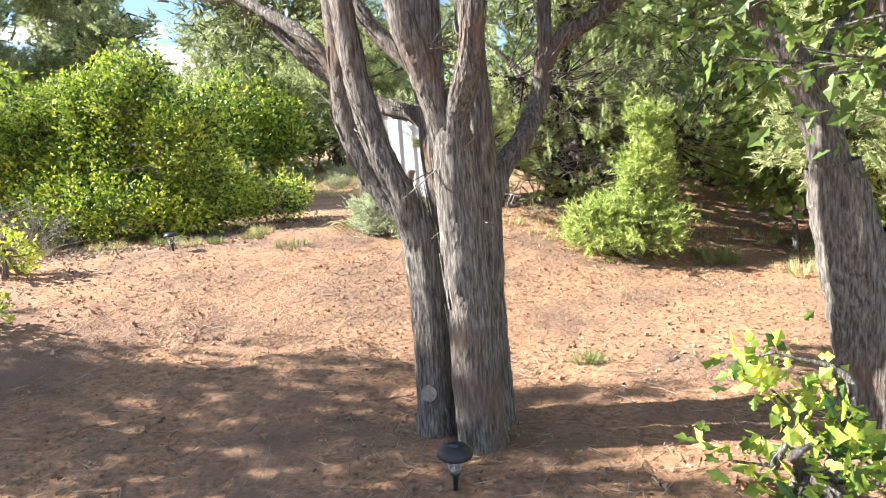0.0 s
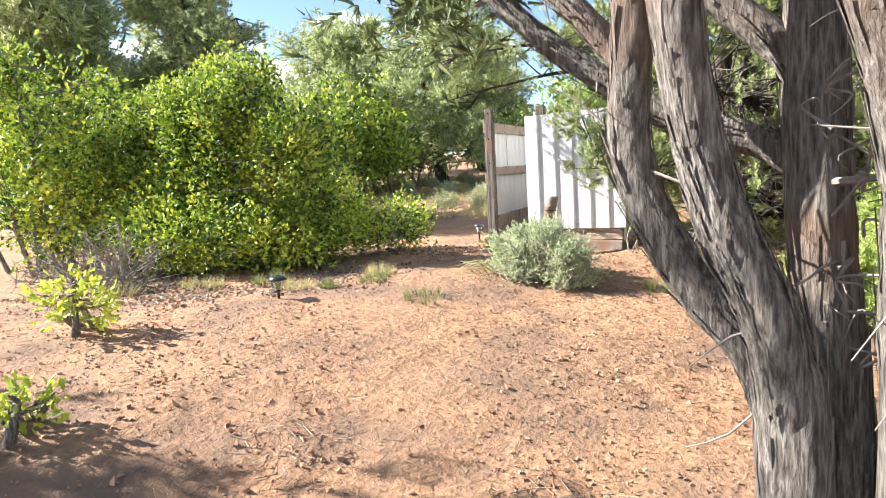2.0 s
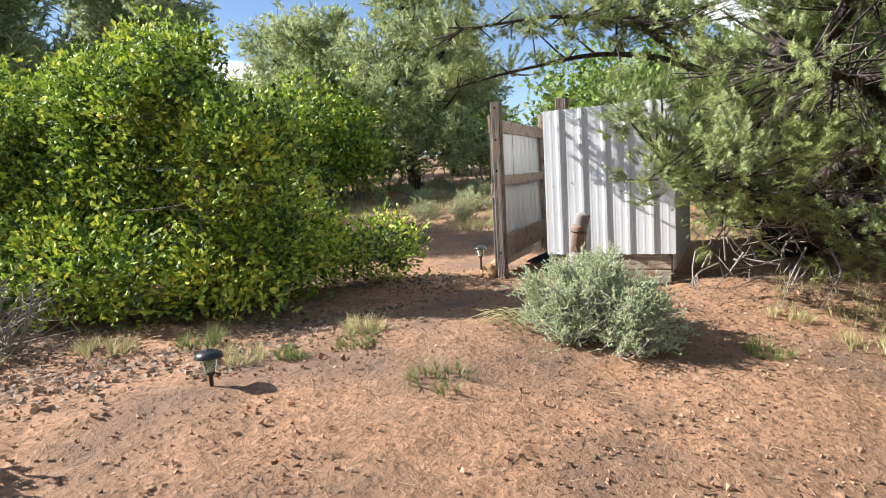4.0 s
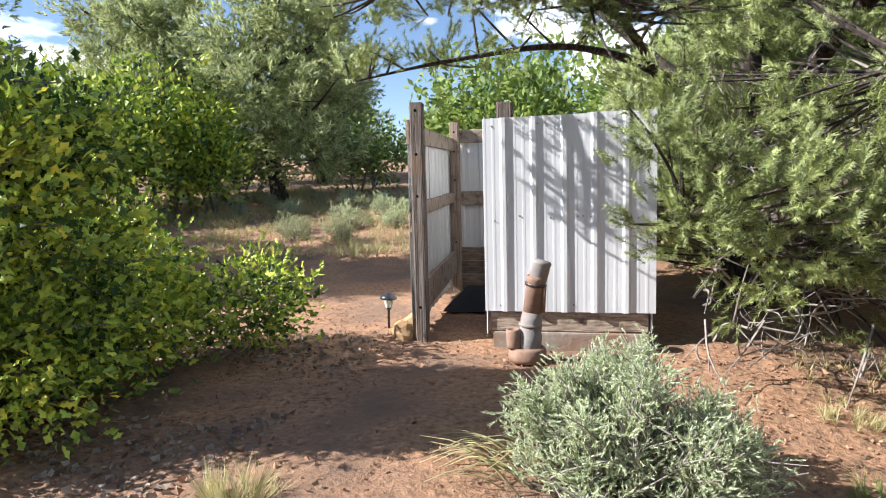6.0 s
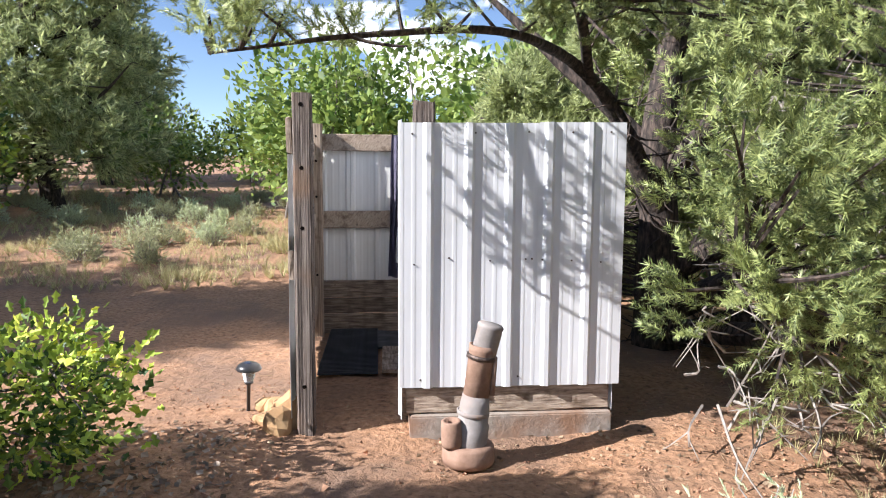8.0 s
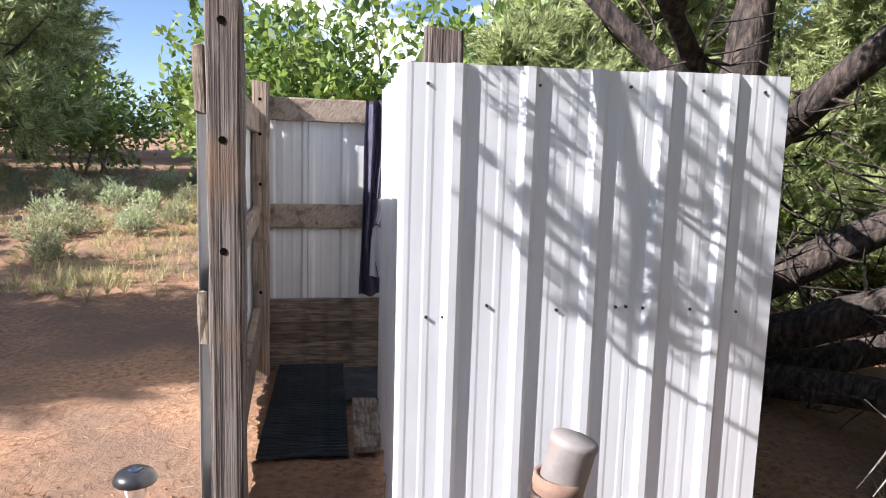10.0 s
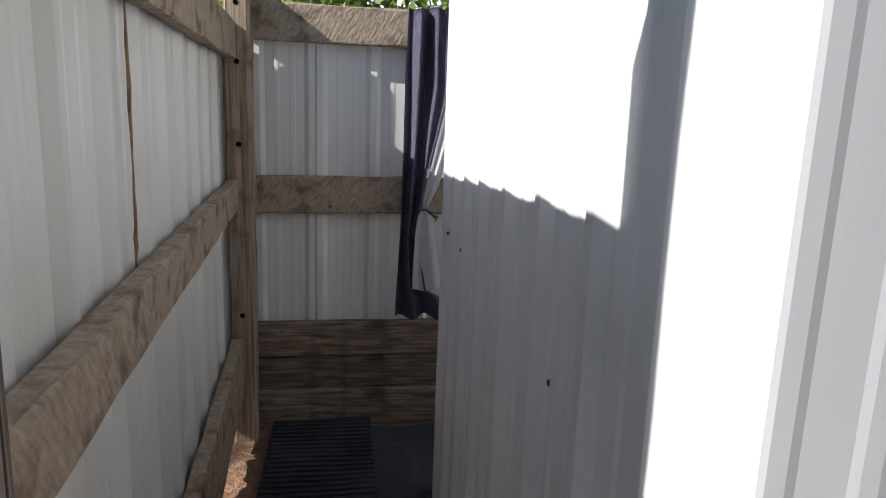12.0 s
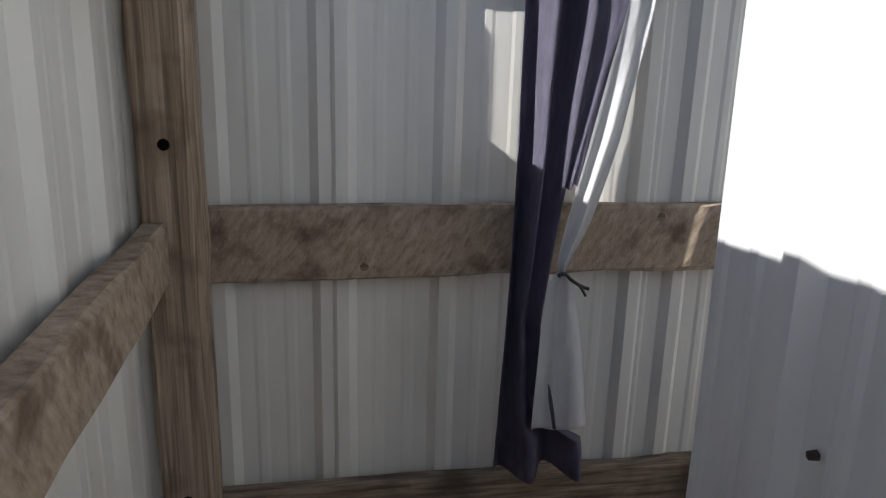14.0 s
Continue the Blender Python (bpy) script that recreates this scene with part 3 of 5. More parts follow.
def make_pipe():
    base = thing("drain_pipe", (-3.33, 9.16, 0.495), "grey and rusty vent pipe standing on a clay collar", "pipe")
    revolve("collar", [(0.09, 0.0), (0.135, 0.0), (0.14, 0.03), (0.135, 0.085), (0.12, 0.10), (0.08, 0.10)], M_CLAY, base, 24, "reddish clay collar")
    revolve("coupling", [(0.085, 0.08), (0.088, 0.12), (0.088, 0.2), (0.08, 0.21), (0.078, 0.3), (0.07, 0.36), (0.06, 0.36)], M_PIPE, base, 22, m=pose(0, 0, 0, 0, 6, 0))
    revolve("sleeve", [(0.066, 0.0), (0.07, 0.0), (0.068, 0.3), (0.072, 0.31), (0.072, 0.34), (0.06, 0.34), (0.058, 0.02)], M_CLAY, base, 20, "rusty brown pipe sleeve", pose(0.03, 0, 0.28, 0, 7, 0))
    revolve("cap", [(0.055, -0.02), (0.066, 0.0), (0.066, 0.15), (0.069, 0.155), (0.069, 0.17), (0.062, 0.178), (0.0, 0.18)], M_PIPE, base, 22, "pale grey pipe end", pose(0.07, 0, 0.555, 0, 14, 0))
    revolve("clamp", [(0.07, 0.0), (0.079, 0.002), (0.079, 0.022), (0.07, 0.024)], M_SCREW, base, 20, "rusted clamp ring", pose(0.062, 0, 0.545, 0, 9, 0))
    revolve("side_inlet", [(0.0, 0.1), (0.05, 0.1), (0.055, 0.12), (0.052, 0.235), (0.046, 0.24), (0.034, 0.24), (0.032, 0.2), (0.0, 0.2)], M_CLAY, base, 16, "short brown side pipe", pose(-0.085, -0.035, 0.0, 4, -3, 0))
    revolve("band", [(0.08, 0.0), (0.086, 0.003), (0.086, 0.02), (0.08, 0.023)], M_PIPE, base, 20, "grey joint band", pose(0.022, 0, 0.25, 0, 6, 0))
    revolve("strip", [(0.0, 0.0), (0.016, 0.0), (0.014, 0.2), (0.0, 0.2)], M_CLAY, base, 8, m=pose(0.115, -0.03, 0.36, 0, 4, 0))


make_pipe()


def make_mat():
    m = thing("rubber_mat", (-4.02, 11.3, FLOOR), "black ribbed rubber mat on the dirt floor", "mat")
    bm = bmesh.new()
    bmesh.ops.create_grid(bm, x_segments=16, y_segments=44, size=0.5)
    for v in bm.verts:
        v.co = Vector((v.co.x * 0.44, v.co.y * 1.46, 0.03 + 0.012 * noise.noise(Vector((v.co.x * 3, v.co.y * 5, 2)))))
    bmesh.ops.solidify(bm, geom=bm.faces[:], thickness=0.012)
    part("sheet", bm, M_MAT, m)
    for k in range(40):
        bm = bmesh.new()
        bmesh.ops.create_cube(bm, size=1.0)
        bmesh.ops.scale(bm, vec=(0.43, 0.012, 0.008), verts=bm.verts)
        part("rib", bm, M_MAT, m, m=pose(0, -0.7 + 0.0359 * k, 0.036, 0, 0, 0))
    m2 = thing("rubber_mat", (-3.66, 11.62, FLOOR), "black rubber mat beside the ribbed mat", "mat")
    bm = bmesh.new()
    bmesh.ops.create_grid(bm, x_segments=8, y_segments=10, size=0.5)
    for v in bm.verts:
        v.co = Vector((v.co.x * 0.30, v.co.y * 0.62, 0.03 + 0.014 * noise.noise(Vector((v.co.x * 3, v.co.y * 5, 7)))))
    bmesh.ops.solidify(bm, geom=bm.faces[:], thickness=0.012)
    part("sheet", bm, M_MAT, m2)
    plank = thing("floor_plank", (-3.68, 11.0, FLOOR + 0.03), "brown plank lying on the shower floor", "plank")
    board("plank", (-3.70, 10.6, FLOOR + 0.025), (-3.69, 11.28, FLOOR + 0.03), 0.14, 0.03, M_WOOD, plank, face=(0, 0, 1), seed=21)


make_mat()


def cloth(name, edges, mat, parent, folds, depth, y0, label=""):
    """Hanging cloth: edges are (z, x left, x right) from the top down, pleated in depth."""
    bm = bmesh.new()
    zs = np.linspace(edges[0][0], edges[-1][0], 40)
    ez = [e[0] for e in edges][::-1]
    n = 30
    rows = []
    for k, z in enumerate(zs):
        a, b = np.interp(z, ez, [e[1] for e in edges][::-1]), np.interp(z, ez, [e[2] for e in edges][::-1])
        row = []
        for j in range(n + 1):
            s = j / n
            d = depth * math.sin(s * folds * 6.283 + 0.6 * math.sin(z * 3.1)) * min(1, (b - a) / 0.12) + 0.012 * noise.noise(Vector((s * 3, z * 4, folds)))
            row.append(bm.verts.new(Vector((a + (b - a) * s, y0 + d, z + 0.006 * math.sin(s * 9 + folds))) - parent.location))
        rows.append(row)
    for r, q in zip(rows, rows[1:]):
        for j in range(n):
            bm.faces.new((r[j], q[j], q[j + 1], r[j + 1]))
    bmesh.ops.solidify(bm, geom=bm.faces[:], thickness=0.002)
    return part(name, bm, mat, parent, label, True)


curtain = thing("shower_curtain", (-3.58, 12.03, 2.39), "charcoal curtain with pale lining tied in a knot", "curtain")
cloth("panel", [(2.39, -3.67, -3.53), (2.09, -3.682, -3.53), (1.80, -3.684, -3.572), (1.62, -3.686, -3.595), (1.45, -3.69, -3.615), (1.2, -3.70, -3.56), (1.17, -3.702, -3.50), (1.07, -3.704, -3.49)], M_CLOTH_DARK, curtain, 2.0, 0.042, 11.985)
cloth("fold", [(2.39, -3.56, -3.50), (2.09, -3.545, -3.478), (1.85, -3.575, -3.535), (1.74, -3.59, -3.56)], M_CLOTH_DARK, curtain, 1.0, 0.012, 11.955)
cloth("lining", [(2.39, -3.50, -3.41), (2.09, -3.49, -3.437), (1.85, -3.545, -3.48), (1.66, -3.585, -3.535), (1.585, -3.597, -3.572), (1.562, -3.594, -3.578)], M_CLOTH_WHITE, curtain, 1.5, 0.012, 11.94, "pale grey lining gathered into the knot")
cloth("lining", [(1.562, -3.594, -3.578), (1.53, -3.618, -3.555), (1.45, -3.628, -3.54), (1.30, -3.634, -3.515), (1.205, -3.636, -3.50)], M_CLOTH_WHITE, curtain, 1.2, 0.012, 11.935, "pale grey lining below the knot")
acc = Acc()
tube(acc, [(-3.60, 11.925, 1.56), (-3.586, 11.92, 1.565), (-3.57, 11.925, 1.55), (-3.545, 11.925, 1.535), (-3.53, 11.925, 1.53)], [0.004] * 5, 5, 3)
tube(acc, [(-3.575, 11.92, 1.555), (-3.555, 11.915, 1.54), (-3.54, 11.915, 1.518)], [0.003] * 3, 5, 3)
t_ob = child("tie", acc.mesh("tie", M_BLACK), curtain, "thin dark string tie")
t_ob.location = -curtain.location


def make_lamp(x, y, lean, sunk):
    z = gz(x, y) - sunk
    lamp = thing("path_light", (x, y, z), "small black solar path light staked in the dirt", "garden light", "solar path lights")
    revolve("stake", [(0.0, -0.02), (0.011, 0.0), (0.012, 0.20), (0.022, 0.205), (0.03, 0.22), (0.0, 0.22)], M_BLACK, lamp, 10)
    revolve("lens", [(0.028, 0.22), (0.045, 0.29), (0.047, 0.30), (0.0, 0.30)], M_LENS, lamp, 16, "clear plastic lens")
    revolve("cap", [(0.0, 0.298), (0.075, 0.296), (0.078, 0.303), (0.066, 0.325), (0.045, 0.338), (0.0, 0.34)], M_BLACK, lamp, 20)
    revolve("solar_cell", [(0.0, 0.342), (0.028, 0.342), (0.028, 0.339), (0.0, 0.338)], M_CELL, lamp, 4, "dark blue solar cell")
    lamp.rotation_euler = (radians(lean), radians(lean * 0.6), 0.4)


make_lamp(-0.36, 2.37, 4, 0.13)
make_lamp(-4.46, 5.40, -3, 0.13)
make_lamp(-4.60, 9.92, 2, 0.03)


def make_rock(x, y, s, seed, label="ochre stone beside the entrance post"):
    bm = bmesh.new()
    bmesh.ops.create_icosphere(bm, subdivisions=2, radius=1.0)
    for v in bm.verts:
        v.co *= 1 + 0.35 * noise.noise(v.co * 1.3 + Vector((seed, 0, 0)))
        v.co = Vector((v.co.x * s[0], v.co.y * s[1], v.co.z * s[2]))
    me = bpy.data.meshes.new("rock")
    bm.to_mesh(me)
    bm.free()
    me.materials.append(M_ROCK)
    ob = new("rock", me)
    ob.location, ob.rotation_euler = (x, y, gz(x, y) + s[2] * 0.5), (0, 0.2, seed)
    tagged(ob, label, "rock", "stones by the post")


for k, (x, y, s) in enumerate(((-4.36, 9.56, (0.07, 0.06, 0.08)), (-4.33, 9.66, (0.06, 0.08, 0.1)), (-4.46, 9.70, (0.09, 0.05, 0.04)), (-4.42, 9.84, (0.06, 0.07, 0.06)), (-4.50, 9.95, (0.05, 0.05, 0.04)))):
    make_rock(x, y, tuple(1.3 * c for c in s), k)


# ---- trees ----
def plant(name, at, label, category, group=""):
    return thing(name, (at[0], at[1], gz(*at[:2])), label, category, group)


def settle(ob, parent):
    ob.location = -parent.location
    return ob


def make_trunk(parent, limbs, mat, rng, flute=0.1, name="trunk", sides=14):
    acc = Acc()
    sk = []
    for pts, rad in limbs:
        tube(acc, pts, rad, sides, 7, 0.035, rng, flute)
        p, r = smooth_line(pts, rad, 6)
        sk.extend(p)
    settle(child(name, acc.mesh(name, mat, True), parent), parent)
    return np.array(sk)


def grown_limbs(x, y, h, r, rng, count, reach, lean=(0, 0), start=0.25):
    """A bent stem with limbs that leave it at rising heights."""
    z = gz(x, y)
    top = np.array([x + lean[0], y + lean[1], z + h])
    base = np.array([x, y, z - 0.1])
    mid = (base + top) / 2 + rng.normal(0, 0.08 * h, 3) * np.array([1, 1, 0])
    limbs = [([base, base * 0.6 + mid * 0.4, mid, mid * 0.4 + top * 0.6, top], [r * 1.25, r, r * 0.75, r * 0.5, r * 0.15])]
    for k in range(count):
        f = start + (0.95 - start) * (k + rng.random()) / count
        o = base * (1 - f) ** 2 + 2 * mid * f * (1 - f) + top * f * f
        a = rng.uniform(0, 6.28)
        l = reach * (1.1 - 0.6 * f) * rng.uniform(0.7, 1.1)
        d = np.array([math.cos(a), math.sin(a), rng.uniform(0.15, 0.7)])
        limbs.append(([o, o + d * l * 0.35 + np.array([0, 0, -0.03 * l]), o + d * l * 0.7, o + d * l + np.array([0, 0, 0.12 * l])], [r * 0.4, r * 0.3, r * 0.2, r * 0.06]))
    return limbs


def conifer(name, x, y, h, w, seed, label, group, mat=None, tips=900, per=6, size=0.28, gap=-0.12, dark=True, low=0.4, lean=(0, 0), tuft=None, round_top=False):
    rng = np.random.default_rng(seed)
    tree = plant(name, (x, y), label, "tree", group)
    z = gz(x, y)
    sk = make_trunk(tree, grown_limbs(x, y, h * 0.9, 0.05 + h * 0.02, rng, 11, w * 0.85, lean), M_BARK_DARK, rng, 0.06, sides=8)
    lobes = []
    n = 9
    for k in range(n):
        f = (k + 0.5) / n
        a = k * 2.4 + rng.uniform(-0.4, 0.4)
        ww = w * (0.95 - 0.62 * f if not round_top else 0.9 * math.sqrt(1 - (f * 0.95) ** 2) + 0.08)
        c = (x + lean[0] * f + math.cos(a) * ww * 0.42, y + lean[1] * f + math.sin(a) * ww * 0.42, z + low + (h - low) * (0.1 + 0.85 * f))
        lobes.append((c, (ww * 0.72, ww * 0.72, h * 0.13)))
    pos, out = crown_tips(lobes, tips, rng, 0.35, gap, 1.1, z + 0.15)
    acc = Acc()
    p, o = cluster(pos, out, per, size * 0.55, rng)
    tv, tf = tuft or PINE_FAR
    scatter(acc, p, o, tv, tf, size, rng, 0.45)
    settle(child("crown", acc.mesh("crown", mat or M_PINE_DARK), tree, "dense needled crown"), tree)
    tw = Acc()
    twigs(tw, sk, pos, 0.12, rng, 0.02, 0.006, 0.05)
    settle(stuff_child("twig_mass", tw.mesh("twig_mass", M_BARK_DARK), tree), tree)
    return tree


def broadleaf(name, x, y, lobes, seed, label, group, mat, tips, per, leaf, size, spread, gap=-0.2, stems=6, inner=0.45, category="shrub", twig=0.35, shoots=0):
    """A many-stemmed shrub or small tree; lobes are relative to its base."""
    rng = np.random.default_rng(seed)
    tree = plant(name, (x, y), label, category, group)
    z = gz(x, y)
    lob = [((x + c[0], y + c[1], z + c[2]), r) for c, r in lobes]
    for k in range(shoots):
        c, r = lob[k % min(4, len(lobes))]
        a, e = rng.uniform(0, 6.28), rng.uniform(0.5, 1.3)
        d = np.array([math.cos(a) * math.cos(e), math.sin(a) * math.cos(e), math.sin(e)])
        q = rng.uniform(0.12, 0.25)
        lob.append((tuple(np.array(c) + d * np.array(r)), (q, q, q * 1.7)))
    limbs = []
    for k in range(stems):
        c, r = lob[k % len(lob)]
        b = np.array([x + (c[0] - x) * 0.45 + rng.normal(0, 0.18), y + (c[1] - y) * 0.45 + rng.normal(0, 0.18), 0])
        b[2] = gz(b[0], b[1]) - 0.05
        e = np.array(c) + rng.normal(0, 0.25, 3) * np.array(r) + np.array([0, 0, r[2] * 0.5])
        m1 = b * 0.65 + e * 0.35 + rng.normal(0, 0.08, 3)
        m2 = b * 0.3 + e * 0.7 + rng.normal(0, 0.08, 3)
        limbs.append(([b, m1, m2, e], [0.035, 0.028, 0.018, 0.006]))
    sk = []
    for pts, rad in limbs:
        sk.extend(make_trunk(tree, [(pts, rad)], M_BARK, rng, 0.05, "stem", 7))
    pos, out = crown_tips(lob, tips, rng, inner, gap, 1.5, z + 0.08)
    acc = Acc()
    p, o = cluster(pos, out, per, spread, rng)
    scatter(acc, p, o, leaf[0], leaf[1], size, rng, 0.75)
    settle(child("crown", acc.mesh("crown", mat), tree, "thick leafy crown"), tree)
    tw = Acc()
    twigs(tw, sk, pos, twig, rng, 0.009, 0.003, 0.03)
    settle(stuff_child("twig_mass", tw.mesh("twig_mass", M_BARK), tree), tree)
    return tree


# many-stemmed juniper on the way
def make_juniper():
    rng = np.random.default_rng(11)
    tree = plant("juniper_tree", (-0.45, 2.98), "old juniper with several shaggy grey-brown trunks", "tree")
    limbs = [
        # left stem and its two parallel limbs
        ([(-0.66, 2.98, -0.25), (-0.655, 2.97, 0.0), (-0.645, 2.96, 0.5), (-0.665, 2.94, 0.95), (-0.70, 2.93, 1.12)], [0.125, 0.10, 0.092, 0.092, 0.04]),
        ([(-0.655, 2.95, 0.75), (-0.74, 2.97, 1.01), (-0.88, 2.99, 1.17), (-1.0, 3.0, 1.38), (-1.045, 2.98, 1.58), (-1.02, 2.92, 1.9), (-1.06, 2.9, 2.4), (-1.3, 3.0, 3.0)], [0.06, 0.064, 0.060, 0.058, 0.056, 0.052, 0.045, 0.03]),
        ([(-0.655, 2.93, 0.8), (-0.70, 2.88, 1.10), (-0.785, 2.86, 1.30), (-0.845, 2.86, 1.50), (-0.90, 2.83, 1.83), (-0.94, 2.8, 2.3), (-1.0, 2.8, 3.0)], [0.06, 0.068, 0.066, 0.063, 0.06, 0.05, 0.03]),
        ([(-1.06, 2.97, 1.78), (-1.2, 2.97, 1.95), (-1.4, 3.0, 2.1), (-1.75, 3.05, 2.3)], [0.036, 0.034, 0.03, 0.015]),
        # front stem, forked at head height
        ([(-0.375, 2.86, -0.3), (-0.375, 2.84, 0.0), (-0.38, 2.80, 0.6), (-0.395, 2.78, 1.15), (-0.40, 2.78, 1.38), (-0.41, 2.77, 1.52)], [0.15, 0.122, 0.108, 0.104, 0.092, 0.04]),
        ([(-0.40, 2.78, 1.15), (-0.435, 2.76, 1.45), (-0.49, 2.70, 1.70), (-0.56, 2.66, 1.95), (-0.62, 2.64, 2.4), (-0.7, 2.6, 3.1)], [0.06, 0.068, 0.062, 0.06, 0.05, 0.03]),
        ([(-0.395, 2.78, 1.18), (-0.365, 2.75, 1.45), (-0.28, 2.68, 1.63), (-0.235, 2.65, 1.80), (-0.20, 2.63, 2.1), (-0.15, 2.6, 2.9)], [0.05, 0.058, 0.055, 0.053, 0.05, 0.03]),
        # stem behind on the other side, with a limb that bends out and up
        ([(-0.37, 3.08, -0.25), (-0.37, 3.09, 0.05), (-0.365, 3.10, 0.6), (-0.355, 3.12, 1.1), (-0.37, 3.12, 1.6), (-0.37, 3.1, 2.1), (-0.3, 3.1, 2.9)], [0.13, 0.10, 0.082, 0.076, 0.07, 0.066, 0.04]),
        ([(-0.35, 3.12, 0.95), (-0.29, 3.22, 1.21), (-0.19, 3.30, 1.36), (-0.12, 3.44, 1.56), (-0.075, 3.5, 1.78), (-0.01, 3.54, 1.88), (0.15, 3.55, 1.97), (0.30, 3.55, 2.06), (0.7, 3.5, 2.3)], [0.045, 0.055, 0.052, 0.05, 0.048, 0.045, 0.042, 0.038, 0.02]),
        ([(-0.08, 3.5, 1.74), (-0.07, 3.5, 2.0), (-0.08, 3.5, 2.5)], [0.038, 0.035, 0.02]),
        # dark stem at the back with two limbs reaching out over the path
        ([(-0.53, 3.16, -0.25), (-0.535, 3.15, 0.3), (-0.55, 3.13, 0.8), (-0.60, 3.10, 1.4), (-0.60, 3.10, 2.0), (-0.55, 3.12, 3.0)], [0.12, 0.095, 0.085, 0.08, 0.076, 0.04]),
        ([(-0.60, 3.12, 1.45), (-0.72, 3.15, 1.54), (-0.85, 3.15, 1.58), (-0.99, 3.15, 1.65), (-1.17, 3.15, 1.77), (-1.33, 3.15, 1.90), (-1.49, 3.15, 2.06), (-1.8, 3.2, 2.4)], [0.04, 0.042, 0.04, 0.038, 0.036, 0.034, 0.03, 0.015]),
        ([(-0.60, 3.10, 1.62), (-0.68, 3.1, 1.78), (-0.85, 3.1, 1.95), (-1.0, 3.12, 2.15), (-1.3, 3.2, 2.6)], [0.04, 0.045, 0.042, 0.038, 0.02]),
    ]
    sk = make_trunk(tree, limbs, M_BARK, rng, 0.09, "trunk", 18)
    lobes = [((-0.5, 3.2, 3.7), (1.9, 1.6, 1.0)), ((0.9, 3.3, 3.0), (0.9, 0.8, 0.6)), ((-1.6, 3.4, 3.0), (0.8, 0.8, 0.5)), ((-0.3, 4.3, 3.0), (1.3, 0.8, 0.9)), ((0.55, 3.5, 2.45), (0.6, 0.4, 0.35)), ((-1.65, 3.35, 2.2), (0.42, 0.35, 0.2)), ((-2.15, 3.45, 2.4), (0.4, 0.35, 0.2))]
    pos, out = crown_tips(lobes, 900, rng, 0.3, -0.1, 1.4)
    acc = Acc()
    p, o = cluster(pos, out, 8, 0.11, rng)
    scatter(acc, p, o, *JUNIPER_TUFT, 0.13, rng, 0.5)
    settle(child("crown", acc.mesh("crown", M_JUNIPER), tree, "grey-green scaly crown"), tree)
    tw = Acc()
    twigs(tw, sk, pos, 0.3, rng, 0.014, 0.004)
    for k in range(60):
        a = sk[rng.integers(len(sk))]
        if a[2] < 0.9:
            continue
        d = rng.normal(0, 1, 3)
        d /= np.linalg.norm(d)
        l = rng.uniform(0.1, 0.4)
        tube(tw, [a, a + d * l * 0.5 + rng.normal(0, 0.03, 3), a + d * l + rng.normal(0, 0.05, 3)], [0.004, 0.003, 0.0015], 4, 2)
    settle(stuff_child("twig_mass", tw.mesh("twig_mass", M_TWIG), tree, "thin dead grey twigs"), tree)
    bark = Acc()
    strip = (np.array([(-0.5, 0, 0), (0.5, 0, 0), (0.35, 1, 0.12), (-0.3, 1, 0.1)]), np.array([(0, 1, 2), (0, 2, 3)]))
    for pts, rad in limbs:
        q, r = smooth_line(pts, rad, 6)
        for k in range(int(len(q) * 5)):
            i = rng.integers(len(q) - 1)
            dd = q[i + 1] - q[i]
            dd /= np.linalg.norm(dd) + 1e-9
            n = np.cross(dd, rng.normal(0, 1, 3))
            n /= np.linalg.norm(n) + 1e-9
            side = np.cross(dd, n)
            w, l = rng.uniform(0.006, 0.018), rng.uniform(0.05, 0.18)
            v = strip[0]
            bark.add(q[i] + n * (r[i] * 1.02) + side * (v[:, :1] * w) + dd * (v[:, 1:2] * l) + n * (v[:, 2:] * l * 0.5), strip[1])
    stub = Acc()
    tube(stub, [(-0.655, 2.95, 0.10), (-0.64, 2.88, 0.12), (-0.632, 2.835, 0.125), (-0.632, 2.834, 0.125)], [0.045, 0.042, 0.04, 0.001], 14, 1)
    settle(child("cut_stub", stub.mesh("cut_stub", M_TWIG), tree, "pale sawn-off limb stub"), tree)
    wisps = Acc()
    for k in range(34):
        z0 = rng.uniform(1.0, 1.9)
        a = np.array([rng.uniform(-0.6, -0.42), rng.uniform(2.95, 3.05), z0])
        d = np.array([rng.normal(0.0, 0.5), rng.normal(-0.25, 0.3), rng.normal(0.0, 0.35)])
        l = rng.uniform(0.12, 0.34)
        e = a + d * l
        tube(wisps, [a, a + d * l * 0.4 + rng.normal(0, 0.035, 3), a + d * l * 0.75 + rng.normal(0, 0.035, 3), e + np.array([0, 0, -0.05])], [0.0045, 0.0035, 0.003, 0.0012], 4, 4)
    tube(wisps, [(-0.60, 3.05, 1.43), (-0.5, 2.97, 1.44), (-0.40, 2.9, 1.45)], [0.011, 0.009, 0.007], 6, 2)
    settle(stuff_child("wisp_mass", wisps.mesh("wisp_mass", M_TWIG), tree, "bare curling dead twigs"), tree)
    settle(stuff_child("shaggy_bark", bark.mesh("shaggy_bark", M_BARK), tree, "peeling bark strips"), tree)


make_juniper()


